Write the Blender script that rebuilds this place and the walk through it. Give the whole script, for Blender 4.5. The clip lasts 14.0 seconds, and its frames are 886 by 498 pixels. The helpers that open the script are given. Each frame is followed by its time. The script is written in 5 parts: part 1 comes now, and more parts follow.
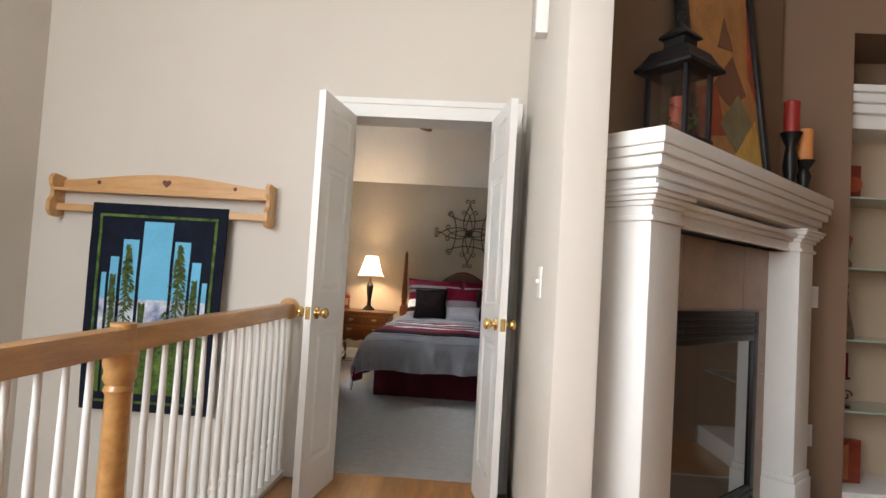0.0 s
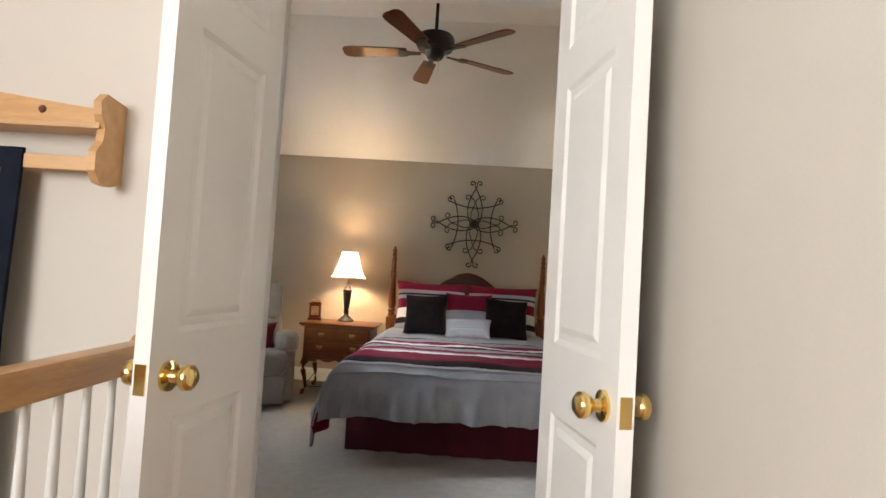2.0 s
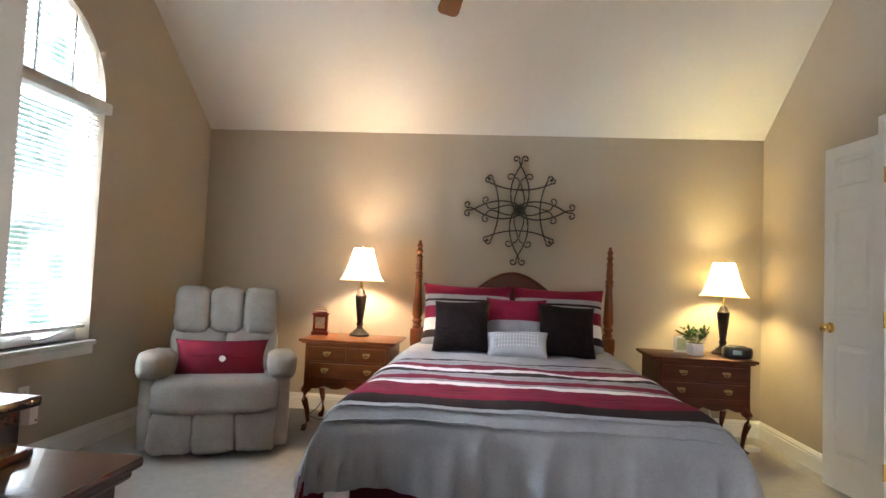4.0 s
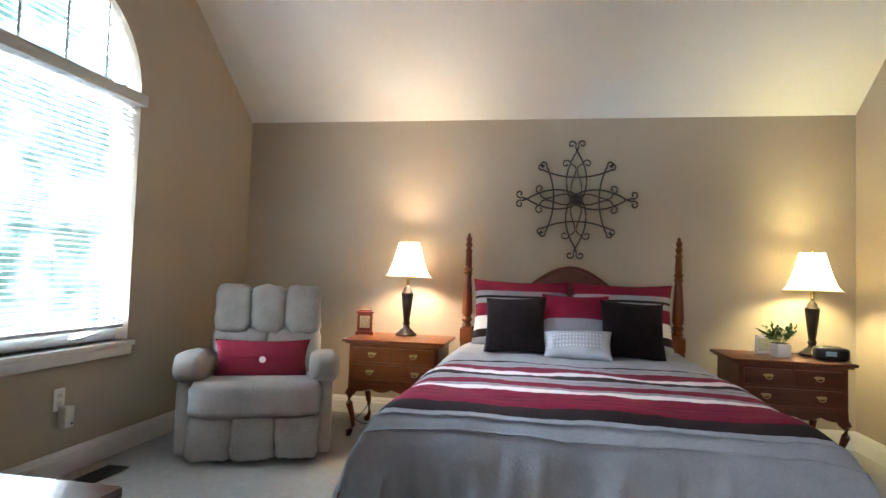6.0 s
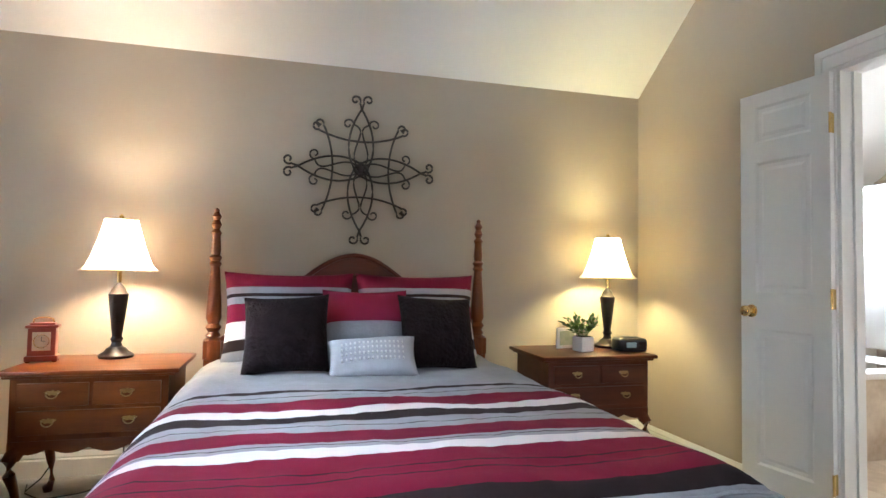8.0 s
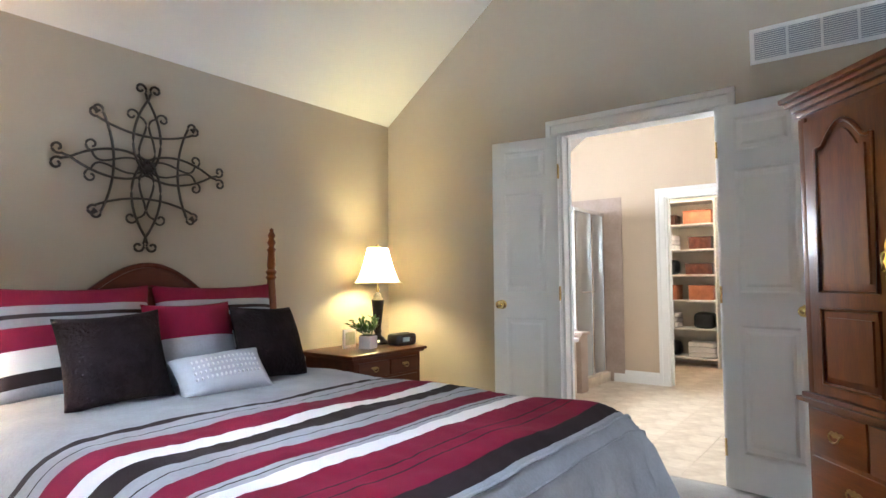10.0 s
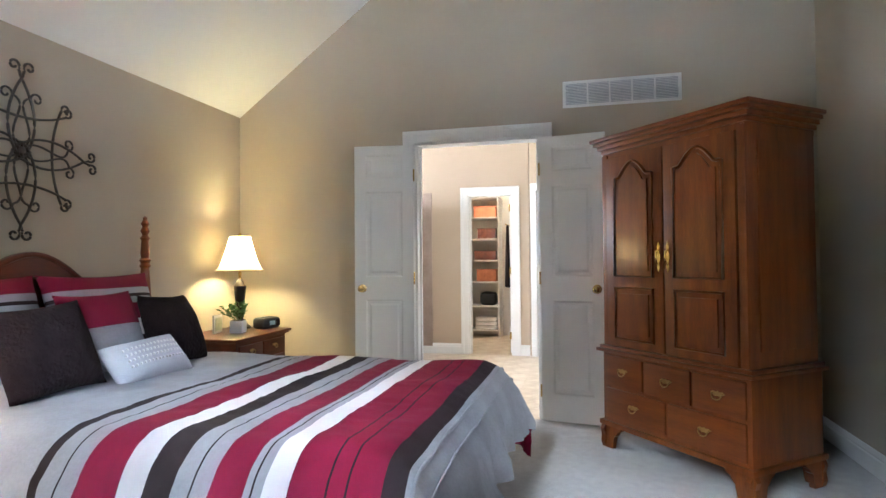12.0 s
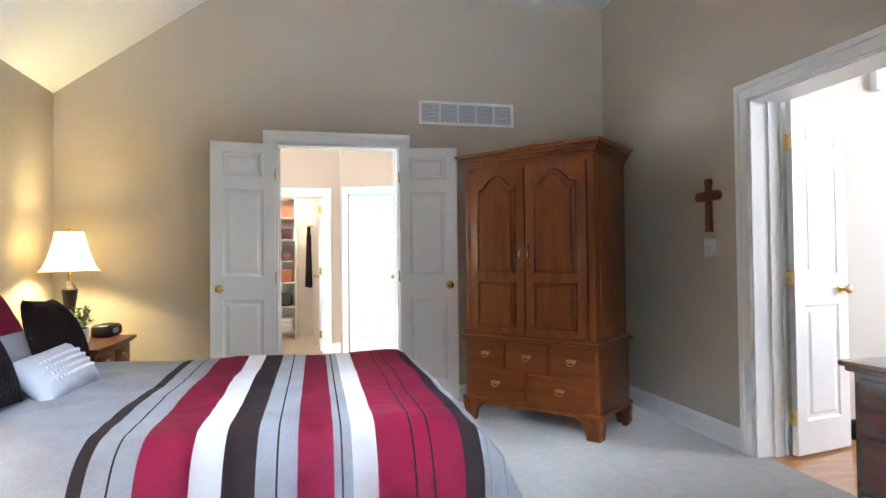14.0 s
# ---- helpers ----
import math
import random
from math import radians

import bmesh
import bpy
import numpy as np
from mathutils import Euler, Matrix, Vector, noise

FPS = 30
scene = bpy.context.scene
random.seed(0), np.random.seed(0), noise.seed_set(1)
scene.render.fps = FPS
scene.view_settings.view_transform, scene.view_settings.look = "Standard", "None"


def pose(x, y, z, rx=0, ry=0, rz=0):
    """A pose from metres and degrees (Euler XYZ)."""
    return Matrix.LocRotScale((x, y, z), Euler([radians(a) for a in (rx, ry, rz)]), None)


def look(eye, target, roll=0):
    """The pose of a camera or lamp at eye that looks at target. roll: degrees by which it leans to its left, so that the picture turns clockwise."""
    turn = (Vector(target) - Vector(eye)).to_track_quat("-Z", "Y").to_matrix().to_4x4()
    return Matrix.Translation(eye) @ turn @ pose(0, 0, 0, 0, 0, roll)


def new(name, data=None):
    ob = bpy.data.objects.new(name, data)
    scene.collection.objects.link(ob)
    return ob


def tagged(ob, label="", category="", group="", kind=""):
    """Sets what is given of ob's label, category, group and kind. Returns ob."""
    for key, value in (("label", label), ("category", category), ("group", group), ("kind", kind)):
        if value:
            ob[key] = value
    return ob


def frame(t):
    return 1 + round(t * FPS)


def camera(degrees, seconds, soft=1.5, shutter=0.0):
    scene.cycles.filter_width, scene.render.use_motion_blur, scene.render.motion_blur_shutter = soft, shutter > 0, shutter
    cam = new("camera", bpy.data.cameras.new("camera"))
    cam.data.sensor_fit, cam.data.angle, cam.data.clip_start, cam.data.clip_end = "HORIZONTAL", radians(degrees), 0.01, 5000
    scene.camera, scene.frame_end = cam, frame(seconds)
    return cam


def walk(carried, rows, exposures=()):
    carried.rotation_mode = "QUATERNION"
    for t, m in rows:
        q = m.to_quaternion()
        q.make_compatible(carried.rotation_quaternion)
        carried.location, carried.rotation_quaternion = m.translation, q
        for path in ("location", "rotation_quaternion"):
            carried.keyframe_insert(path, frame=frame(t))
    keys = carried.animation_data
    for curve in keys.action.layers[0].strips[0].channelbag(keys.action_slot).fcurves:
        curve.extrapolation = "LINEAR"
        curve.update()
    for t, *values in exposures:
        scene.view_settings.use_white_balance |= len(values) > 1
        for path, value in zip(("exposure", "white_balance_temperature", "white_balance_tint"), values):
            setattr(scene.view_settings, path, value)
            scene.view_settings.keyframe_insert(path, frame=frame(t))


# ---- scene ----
cam = camera(75.1, 14.0)
PATH = [
    (0, (-0.012, -0.439, 1.168), (-0.12, 1.556, 1.256), 3.4),
    (0.5, (-0.108, -0.08, 1.17), (-0.207, 1.916, 1.256), 3.3),
    (1, (-0.134, 0.351, 1.172), (-0.223, 2.347, 1.26), 3.1),
    (1.5, (-0.167, 0.774, 1.18), (-0.253, 2.77, 1.268), 3.2),
    (2, (-0.178, 1.19, 1.185), (-0.253, 3.187, 1.272), 3.5),
    (2.5, (-0.175, 1.585, 1.158), (-0.271, 3.580, 1.252), 3.1),
    (3, (-0.218, 1.931, 1.149), (-0.319, 3.926, 1.246), 2.8),
    (3.5, (-0.233, 2.208, 1.146), (-0.351, 4.202, 1.243), 2.7),
    (4, (-0.287, 2.422, 1.141), (-0.464, 4.411, 1.241), 2.5),
    (4.2, (-0.332, 2.468, 1.128), (-0.543, 4.454, 1.235), 2.6),
    (6.3, (-0.328, 2.801, 1.094), (-0.673, 4.768, 1.188), 1.9),
    (6.5, (-0.299, 2.873, 1.084), (-0.577, 4.852, 1.177), 1.7),
    (7, (-0.254, 3.107, 1.104), (-0.271, 5.105, 1.187), 1.3),
    (7.5, (-0.374, 3.402, 1.113), (-0.145, 5.388, 1.196), 1.2),
    (8, (-0.5, 3.696, 1.102), (0.016, 5.626, 1.188), 1.0),
    (8.5, (-0.651, 3.899, 1.108), (0.121, 5.742, 1.197), 0.8),
    (9, (-0.93, 3.984, 1.108), (0.267, 5.583, 1.21), 0.4),
    (9.2, (-1.043, 4.0, 1.107), (0.266, 5.508, 1.215), 0.1),
    (11.3, (-2.291, 4.178, 1.123), (-0.465, 4.992, 1.192), -0.5),
    (11.5, (-2.338, 4.21, 1.133), (-0.481, 4.951, 1.194), -0.6),
    (12, (-2.383, 4.429, 1.148), (-0.442, 4.91, 1.19), -0.5),
    (12.5, (-2.357, 4.7, 1.167), (-0.373, 4.95, 1.188), -0.7),
    (13, (-2.409, 5.021, 1.121), (-0.41, 5.054, 1.159), -0.4),
    (13.5, (-2.556, 5.232, 1.131), (-0.571, 4.994, 1.17), -0.5),
    (14, (-2.718, 5.395, 1.137), (-0.766, 4.963, 1.177), -0.6),
]
walk(cam, [(t, look(eye, target, roll)) for t, eye, target, roll in PATH],
     exposures=[(0.0, -0.05, 6100, 10), (1.0, 0.1, 6150, 10), (2.0, 0.2, 6350, 11), (2.5, 0.35, 6550, 14), (3.0, 0.45, 6900, 17), (3.5, 0.55, 6900, 17), (4.2, 0.6, 5800, 8), (6.5, 0.62, 5500, 7), (7.5, 0.68, 5350, 7), (9.0, 0.82, 5400, 8), (11.5, 0.7, 5400, 9), (14.0, 0.9, 5450, 10)])

# ---- light ----
world = bpy.data.worlds.new("sky")
scene.world = world
world.use_nodes = True
_nt = world.node_tree
_sky = _nt.nodes.new("ShaderNodeTexSky")
_sky.sky_type, _sky.sun_disc = "NISHITA", False
_sky.sun_elevation, _sky.sun_rotation = radians(40), radians(200)
_nt.links.new(_sky.outputs[0], _nt.nodes["Background"].inputs[0])
_nt.nodes["Background"].inputs[1].default_value = 0.15


def lamp(name, kind, m, energy, color, size=0.1, size_y=0.0):
    d = bpy.data.lights.new(name, kind)
    d.energy, d.color = energy, color
    if kind == "AREA":
        d.shape, d.size, d.size_y = "RECTANGLE", size, size_y or size
    elif kind == "SUN":
        d.angle = radians(size)
    else:
        d.shadow_soft_size = size
    ob = new(name, d)
    ob.matrix_world = m
    return ob


DAY, WARM = (0.86, 0.93, 1.0), (1.0, 0.70, 0.40)
lamp("sun", "SUN", look((3, -6, 8), (0, 0, 0)), 1.0, (1.0, 0.95, 0.88), 10)
lamp("garden_bounce_light", "AREA", look((-3.75, 5.29, 0.0), (-1.2, 5.29, 2.6)), 2700, DAY, 1.8, 1.1)
lamp("open_sky_light", "AREA", look((-4.5, 5.29, 4.5), (-2.0, 5.29, 1.0)), 9500, DAY, 2.6, 2.0)
# Two fill lamps for the hall, set at added openings out of view.
lamp("living_fill_light", "AREA", look((-0.7, -4.85, 1.9), (-0.4, 2, 1.2)), 16, (1.0, 0.97, 0.92), 1.7, 2.6)
lamp("stair_fill_light", "AREA", look((-2.5, -1.9, 2.2), (0.4, 2.0, 1.2)), 240, (1.0, 0.97, 0.93), 2.6, 2.2)
lamp("bath_window_light", "AREA", look((3.0, 7.75, 1.9), (3.3, 5, 0.8)), 190, (1.0, 0.97, 0.94), 1.5, 1.2)
lamp("closet_bulb", "POINT", pose(5.4, 5.6, 2.3), 40, (1.0, 0.80, 0.55), 0.08)
lamp("shade_bulb_west", "POINT", pose(-1.315, 6.90, 1.24), 56, WARM, 0.06)
lamp("shade_bulb_east", "POINT", pose(1.45, 6.95, 1.24), 38, (1.0, 0.76, 0.30), 0.06)
lamp("niche_light", "POINT", pose(2.4, 2.93, 2.2), 2.5, (1.0, 0.75, 0.45), 0.04)


# ---- materials ----
def material(name, color, rough=0.6, vary=0.12, scale=6.0, fine=90.0, bump=0.15, metal=0.0, dist=0.002, stretch=(1, 1, 1), second=None, ridge=None, sheen=0.0, coat=0.0, spec=0.5):
    """Two scales of noise over one colour; second: the colour it drifts to."""
    m = bpy.data.materials.new(name)
    m.use_nodes = True
    n, l = m.node_tree.nodes, m.node_tree.links
    b = n["Principled BSDF"]
    b.inputs["Roughness"].default_value, b.inputs["Metallic"].default_value = rough, metal
    b.inputs["Specular IOR Level"].default_value = spec
    b.inputs["Sheen Weight"].default_value, b.inputs["Coat Weight"].default_value = sheen, coat
    tc, mp = n.new("ShaderNodeTexCoord"), n.new("ShaderNodeMapping")
    mp.inputs["Scale"].default_value = stretch
    l.new(tc.outputs["Object"], mp.inputs[0])
    big, small = n.new("ShaderNodeTexNoise"), n.new("ShaderNodeTexNoise")
    big.inputs["Scale"].default_value, small.inputs["Scale"].default_value = scale, fine
    big.inputs["Detail"].default_value = 4
    small.inputs["Detail"].default_value = 3
    l.new(mp.outputs[0], big.inputs[0])
    l.new(mp.outputs[0], small.inputs[0])
    add = n.new("ShaderNodeMath")
    add.operation = "MULTIPLY_ADD"
    add.inputs[1].default_value = 0.45
    l.new(small.outputs[0], add.inputs[0])
    l.new(big.outputs[0], add.inputs[2])
    ramp = n.new("ShaderNodeValToRGB")
    c2 = second or tuple(c * (1 - vary) for c in color)
    c1 = color if second else tuple(min(1, c * (1 + vary)) for c in color)
    ramp.color_ramp.elements[0].position, ramp.color_ramp.elements[0].color = 0.45, (*c2, 1)
    ramp.color_ramp.elements[1].position, ramp.color_ramp.elements[1].color = 0.95, (*c1, 1)
    l.new(add.outputs[0], ramp.inputs[0])
    l.new(ramp.outputs[0], b.inputs["Base Color"])
    bp = n.new("ShaderNodeBump")
    bp.inputs["Strength"].default_value, bp.inputs["Distance"].default_value = bump, dist
    l.new(small.outputs[0], bp.inputs["Height"])
    l.new(bp.outputs[0], b.inputs["Normal"])
    return m


def glass(name, color=(1, 1, 1), rough=0.0, alpha=0.15):
    m = bpy.data.materials.new(name)
    m.use_nodes = True
    n, l = m.node_tree.nodes, m.node_tree.links
    out = n["Material Output"]
    g, t, mix = n.new("ShaderNodeBsdfGlossy"), n.new("ShaderNodeBsdfTransparent"), n.new("ShaderNodeMixShader")
    g.inputs["Roughness"].default_value = rough
    t.inputs[0].default_value = (*color, 1)
    mix.inputs[0].default_value = alpha
    l.new(t.outputs[0], mix.inputs[1])
    l.new(g.outputs[0], mix.inputs[2])
    l.new(mix.outputs[0], out.inputs[0])
    return m


def emitter(name, color, strength):
    m = bpy.data.materials.new(name)
    m.use_nodes = True
    b = m.node_tree.nodes["Principled BSDF"]
    b.inputs["Base Color"].default_value = (*color, 1)
    b.inputs["Emission Color"].default_value = (*color, 1)
    b.inputs["Emission Strength"].default_value = strength
    return m


TAUPE = material("taupe_wall_paint", (0.44, 0.372, 0.288), 0.75, 0.04, 1.2, 160, 0.12, spec=0.15)
BEIGE = material("beige_wall_paint", (0.66, 0.615, 0.55), 0.75, 0.03, 1.2, 160, 0.12, spec=0.15)
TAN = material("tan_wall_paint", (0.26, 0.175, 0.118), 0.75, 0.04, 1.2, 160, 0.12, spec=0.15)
BATHP = material("peach_tan_wall_paint", (0.52, 0.41, 0.29), 0.75, 0.04, 1.2, 160, 0.12)
CEIL = material("white_ceiling_paint", (0.80, 0.78, 0.74), 0.85, 0.03, 1.5, 120, 0.2)
TRIM = material("white_trim_paint", (0.80, 0.79, 0.76), 0.38, 0.025, 3, 60, 0.04)
CARPET = material("cut_pile_carpet", (0.43, 0.405, 0.365), 0.95, 0.12, 18, 240, 0.9, dist=0.006, sheen=0.3, spec=0.15)
OAKFLOOR = material("oak_floor", (0.46, 0.22, 0.07), 0.3, 0.25, 3, 30, 0.1, stretch=(8, 1, 1), coat=0.3)
BATHTILE = material("cream_stone_tile", (0.70, 0.60, 0.46), 0.35, 0.2, 4.5, 22, 0.1, second=(0.44, 0.33, 0.22))
CHERRY = material("cherry_wood", (0.165, 0.042, 0.005), 0.36, 0.3, 2.0, 24, 0.12, stretch=(9, 9, 0.9), second=(0.075, 0.017, 0.003), coat=0.08, spec=0.25)
CHERRYH = material("cherry_wood_flat_grain", (0.165, 0.042, 0.005), 0.36, 0.3, 2.0, 24, 0.1, stretch=(0.9, 9, 9), second=(0.08, 0.018, 0.003), coat=0.08, spec=0.25)
MAHOG = material("dark_mahogany", (0.10, 0.026, 0.016), 0.25, 0.3, 2.5, 28, 0.08, stretch=(0.9, 9, 9), second=(0.05, 0.014, 0.01), coat=0.5)
PINE = material("pine_wood", (0.66, 0.40, 0.18), 0.45, 0.2, 3, 30, 0.1, stretch=(1, 9, 9), second=(0.50, 0.27, 0.10))
OAKRAIL = material("honey_oak", (0.58, 0.32, 0.11), 0.35, 0.2, 3, 32, 0.12, stretch=(9, 1, 9), second=(0.40, 0.19, 0.06), coat=0.3)
BRASS = material("polished_brass", (0.80, 0.58, 0.22), 0.18, 0.08, 20, 80, 0.05, metal=1.0)
OLDBRASS = material("antique_brass", (0.36, 0.25, 0.11), 0.32, 0.2, 30, 120, 0.1, metal=1.0)
IRON = material("dark_iron", (0.030, 0.022, 0.018), 0.5, 0.25, 20, 140, 0.25, metal=0.5)
BLACKM = material("black_metal", (0.012, 0.012, 0.013), 0.4, 0.2, 20, 140, 0.15, metal=0.3)
BRONZE = material("dark_bronze", (0.022, 0.014, 0.011), 0.42, 0.25, 15, 120, 0.1, metal=0.1, coat=0.15, spec=0.3)
GREY = material("grey_bedding", (0.31, 0.315, 0.335), 0.85, 0.14, 6, 90, 0.8, spec=0.15)
WHITEC = material("white_bedding", (0.74, 0.72, 0.72), 0.85, 0.05, 6, 260, 0.4, spec=0.15)
MAROON = material("maroon_bedding", (0.15, 0.006, 0.026), 0.85, 0.12, 6, 260, 0.4, spec=0.15)
BROWNC = material("dark_brown_bedding", (0.022, 0.014, 0.015), 0.85, 0.15, 8, 260, 0.4, spec=0.15)
SKIRTC = material("burgundy_skirt", (0.075, 0.008, 0.016), 0.85, 0.12, 6, 200, 0.3, spec=0.15)
FURC = material("brown_plush", (0.011, 0.006, 0.007), 0.95, 0.4, 14, 60, 0.9, dist=0.01, spec=0.15)
REDC = material("red_pillow_cloth", (0.105, 0.004, 0.013), 0.85, 0.12, 6, 260, 0.4, spec=0.15)
RECL = material("grey_microfibre", (0.27, 0.242, 0.215), 0.9, 0.22, 5, 90, 0.35, sheen=0.15, spec=0.15)
SLATW = material("blind_slat_vinyl", (0.52, 0.53, 0.53), 0.5, 0.04, 10, 60, 0.02)
LGREY = material("pale_grey_cloth", (0.46, 0.46, 0.49), 0.85, 0.12, 8, 200, 0.5, spec=0.15)
PLASTICW = material("white_plastic", (0.80, 0.79, 0.76), 0.4, 0.02, 10, 60, 0.02)
STONE = material("fireplace_tile", (0.42, 0.32, 0.255), 0.45, 0.15, 5, 50, 0.2, second=(0.31, 0.225, 0.17))
GROUT = material("pale_grout", (0.56, 0.48, 0.38), 0.9, 0.1, 20, 100, 0.3)
LEAF = material("green_leaf", (0.08, 0.16, 0.03), 0.5, 0.4, 30, 120, 0.1, second=(0.03, 0.07, 0.015))
CERAM = material("white_ceramic", (0.80, 0.78, 0.74), 0.25, 0.03, 10, 60, 0.02)
GLASS = glass("clear_glass")
SHGLASS = glass("shower_glass", (0.88, 0.91, 0.90), 0.3, 0.5)


# ---- building helpers ----
def rotz(deg):
    return Matrix.Rotation(radians(deg), 4, "Z")


def box(bm, x0, x1, y0, y1, z0, z1, bevel=0.0):
    vs = bmesh.ops.create_cube(bm, size=1.0)["verts"]
    for v in vs:
        v.co = Vector(((x0, x1)[v.co.x > 0], (y0, y1)[v.co.y > 0], (z0, z1)[v.co.z > 0]))
    if bevel:
        es = list({e for v in vs for e in v.link_edges})
        bmesh.ops.bevel(bm, geom=es, offset=bevel, segments=2, affect="EDGES", profile=0.6)
    return bm


def boxes(*rows, bevel=0.0):
    bm = bmesh.new()
    for r in rows:
        box(bm, *r, bevel=bevel)
    return bm


def lathe(profile, n=20, m=None, bm=None):
    """Turns rows of (radius, height) about z."""
    bm = bm or bmesh.new()
    rings = []
    m = m or Matrix()
    for r, z in profile:
        rings.append([bm.verts.new(m @ Vector((r * math.cos(2 * math.pi * i / n), r * math.sin(2 * math.pi * i / n), z))) for i in range(n)])
    for a, b in zip(rings, rings[1:]):
        for i in range(n):
            bm.faces.new((a[i], a[(i + 1) % n], b[(i + 1) % n], b[i]))
    bm.faces.new(rings[0][::-1])
    bm.faces.new(rings[-1])
    return bm


def tube(points, radius, n=8, bm=None, closed=False):
    """A round bar along points; radius is one number or one for each point."""
    bm = bm or bmesh.new()
    pts = [Vector(p) for p in points]
    rings = []
    for i, p in enumerate(pts):
        a, b = pts[max(i - 1, 0)], pts[min(i + 1, len(pts) - 1)]
        if closed:
            a, b = pts[i - 1], pts[(i + 1) % len(pts)]
        q = (b - a).to_track_quat("Z", "Y")
        r = radius[i] if isinstance(radius, (list, tuple)) else radius
        rings.append([bm.verts.new(p + q @ Vector((r * math.cos(2 * math.pi * k / n), r * math.sin(2 * math.pi * k / n), 0))) for k in range(n)])
    for a, b in list(zip(rings, rings[1:])) + ([(rings[-1], rings[0])] if closed else []):
        for k in range(n):
            bm.faces.new((a[k], a[(k + 1) % n], b[(k + 1) % n], b[k]))
    if not closed:
        bm.faces.new(rings[0][::-1])
        bm.faces.new(rings[-1])
    return bm


def prism(outline, d0, d1, axis="y"):
    """A flat outline of (u, w) drawn out from d0 to d1 along an axis: y gives (u, d, w), x gives (d, u, w), z gives (u, w, d)."""
    bm = bmesh.new()
    put = {"y": lambda u, w, d: (u, d, w), "x": lambda u, w, d: (d, u, w), "z": lambda u, w, d: (u, w, d)}[axis]
    a = [bm.verts.new(put(u, w, d0)) for u, w in outline]
    b = [bm.verts.new(put(u, w, d1)) for u, w in outline]
    n = len(a)
    for i in range(n):
        bm.faces.new((a[i], a[(i + 1) % n], b[(i + 1) % n], b[i]))
    bm.faces.new(a[::-1])
    bm.faces.new(b)
    return bm


def grid(nu, nv, f, closed=False):
    bm = bmesh.new()
    vs = [[bm.verts.new(f(i / nu, j / nv)) for j in range(nv + 1)] for i in range(nu + 1)]
    for i in range(nu):
        for j in range(nv):
            bm.faces.new((vs[i][j], vs[i + 1][j], vs[i + 1][j + 1], vs[i][j + 1]))
    return bm


def part(name, bm, mat, parent=None, label="", smooth=None, m=None):
    """Links a bmesh as one mesh object, under parent if one is given."""
    me = bpy.data.meshes.new(name)
    bmesh.ops.recalc_face_normals(bm, faces=bm.faces)
    if smooth is not None:
        lim = radians(smooth)
        for f in bm.faces:
            f.smooth = True
        for e in bm.edges:
            e.smooth = len(e.link_faces) == 2 and e.calc_face_angle(0) < lim
    bm.to_mesh(me)
    bm.free()
    for one in mat if isinstance(mat, (list, tuple)) else [mat]:
        me.materials.append(one)
    ob = new(name, me)
    ob.parent = parent
    if m is not None:
        ob.matrix_basis = m
    if label:
        ob["label"] = label
    return ob


def thing(name, m, label, category, group=""):
    ob = new(name)
    ob.empty_display_size = 0.1
    ob.matrix_basis = m
    return tagged(ob, label, category, group)


def setting(name, bm, mat, label, category, smooth=None):
    return tagged(part(name, bm, mat, smooth=smooth), label, category, kind="structure")


# ---- bedroom shell ----
WX, EX, SY, NY, FLAT, EAVE, SLOPE = -2.787, 1.835, 2.955, 7.2, 3.30, 2.35, 0.74
CREASE = NY - (FLAT - EAVE) / SLOPE
TOP = 3.6
HY = 2.77            # hall face of the wall with the double doors
DX0, DX1 = -0.79, 0.125   # entry opening
BY0, BY1 = 4.745, 5.69     # opening to the bathroom
WY0, WY1, WZ0, WZ1, WR = 4.74, 5.84, 0.66, 2.12, 0.55  # bedroom window

setting("floor", boxes((WX - 0.2, EX, SY - 0.06, NY + 0.2, -0.12, 0.0)), CARPET, "pale beige cut-pile bedroom carpet", "carpet")
setting("wall_north", boxes((WX - 0.2, EX + 0.12, NY, NY + 0.15, 0, TOP)), TAUPE, "taupe painted bedroom wall behind the bed", "wall")
setting("wall_south", boxes((WX - 0.2, DX0, HY + 0.09, SY, 0, TOP), (DX1, EX + 0.12, HY + 0.09, SY, 0, TOP), (DX0, DX1, HY + 0.09, SY, 2.05, TOP)), TAUPE, "taupe painted bedroom wall beside the entry", "wall")
setting("wall_east", boxes((EX, EX + 0.06, SY, BY0, 0, TOP), (EX, EX + 0.06, BY1, NY, 0, TOP), (EX, EX + 0.06, BY0, BY1, 2.05, TOP)), TAUPE, "taupe painted bedroom wall with bathroom doorway", "wall")


def arched_wall():
    bm = boxes((WX - 0.2, WX, SY, WY0, 0, TOP), (WX - 0.2, WX, WY1, NY, 0, TOP), (WX - 0.2, WX, WY0, WY1, 0, WZ0))
    n, cy, zc = 24, (WY0 + WY1) / 2, 2.155
    rows = []
    for i in range(n + 1):
        a = math.pi * i / n
        y, z = cy - WR * math.cos(a), zc + WR * math.sin(a)
        rows.append([bm.verts.new(p) for p in ((WX, y, z), (WX, y, TOP), (WX - 0.2, y, TOP), (WX - 0.2, y, z))])
    for p, q in zip(rows, rows[1:]):
        for k in range(4):
            bm.faces.new((p[k], p[(k + 1) % 4], q[(k + 1) % 4], q[k]))
    return bm


setting("wall_west", arched_wall(), TAUPE, "taupe painted bedroom wall with arched window", "wall")

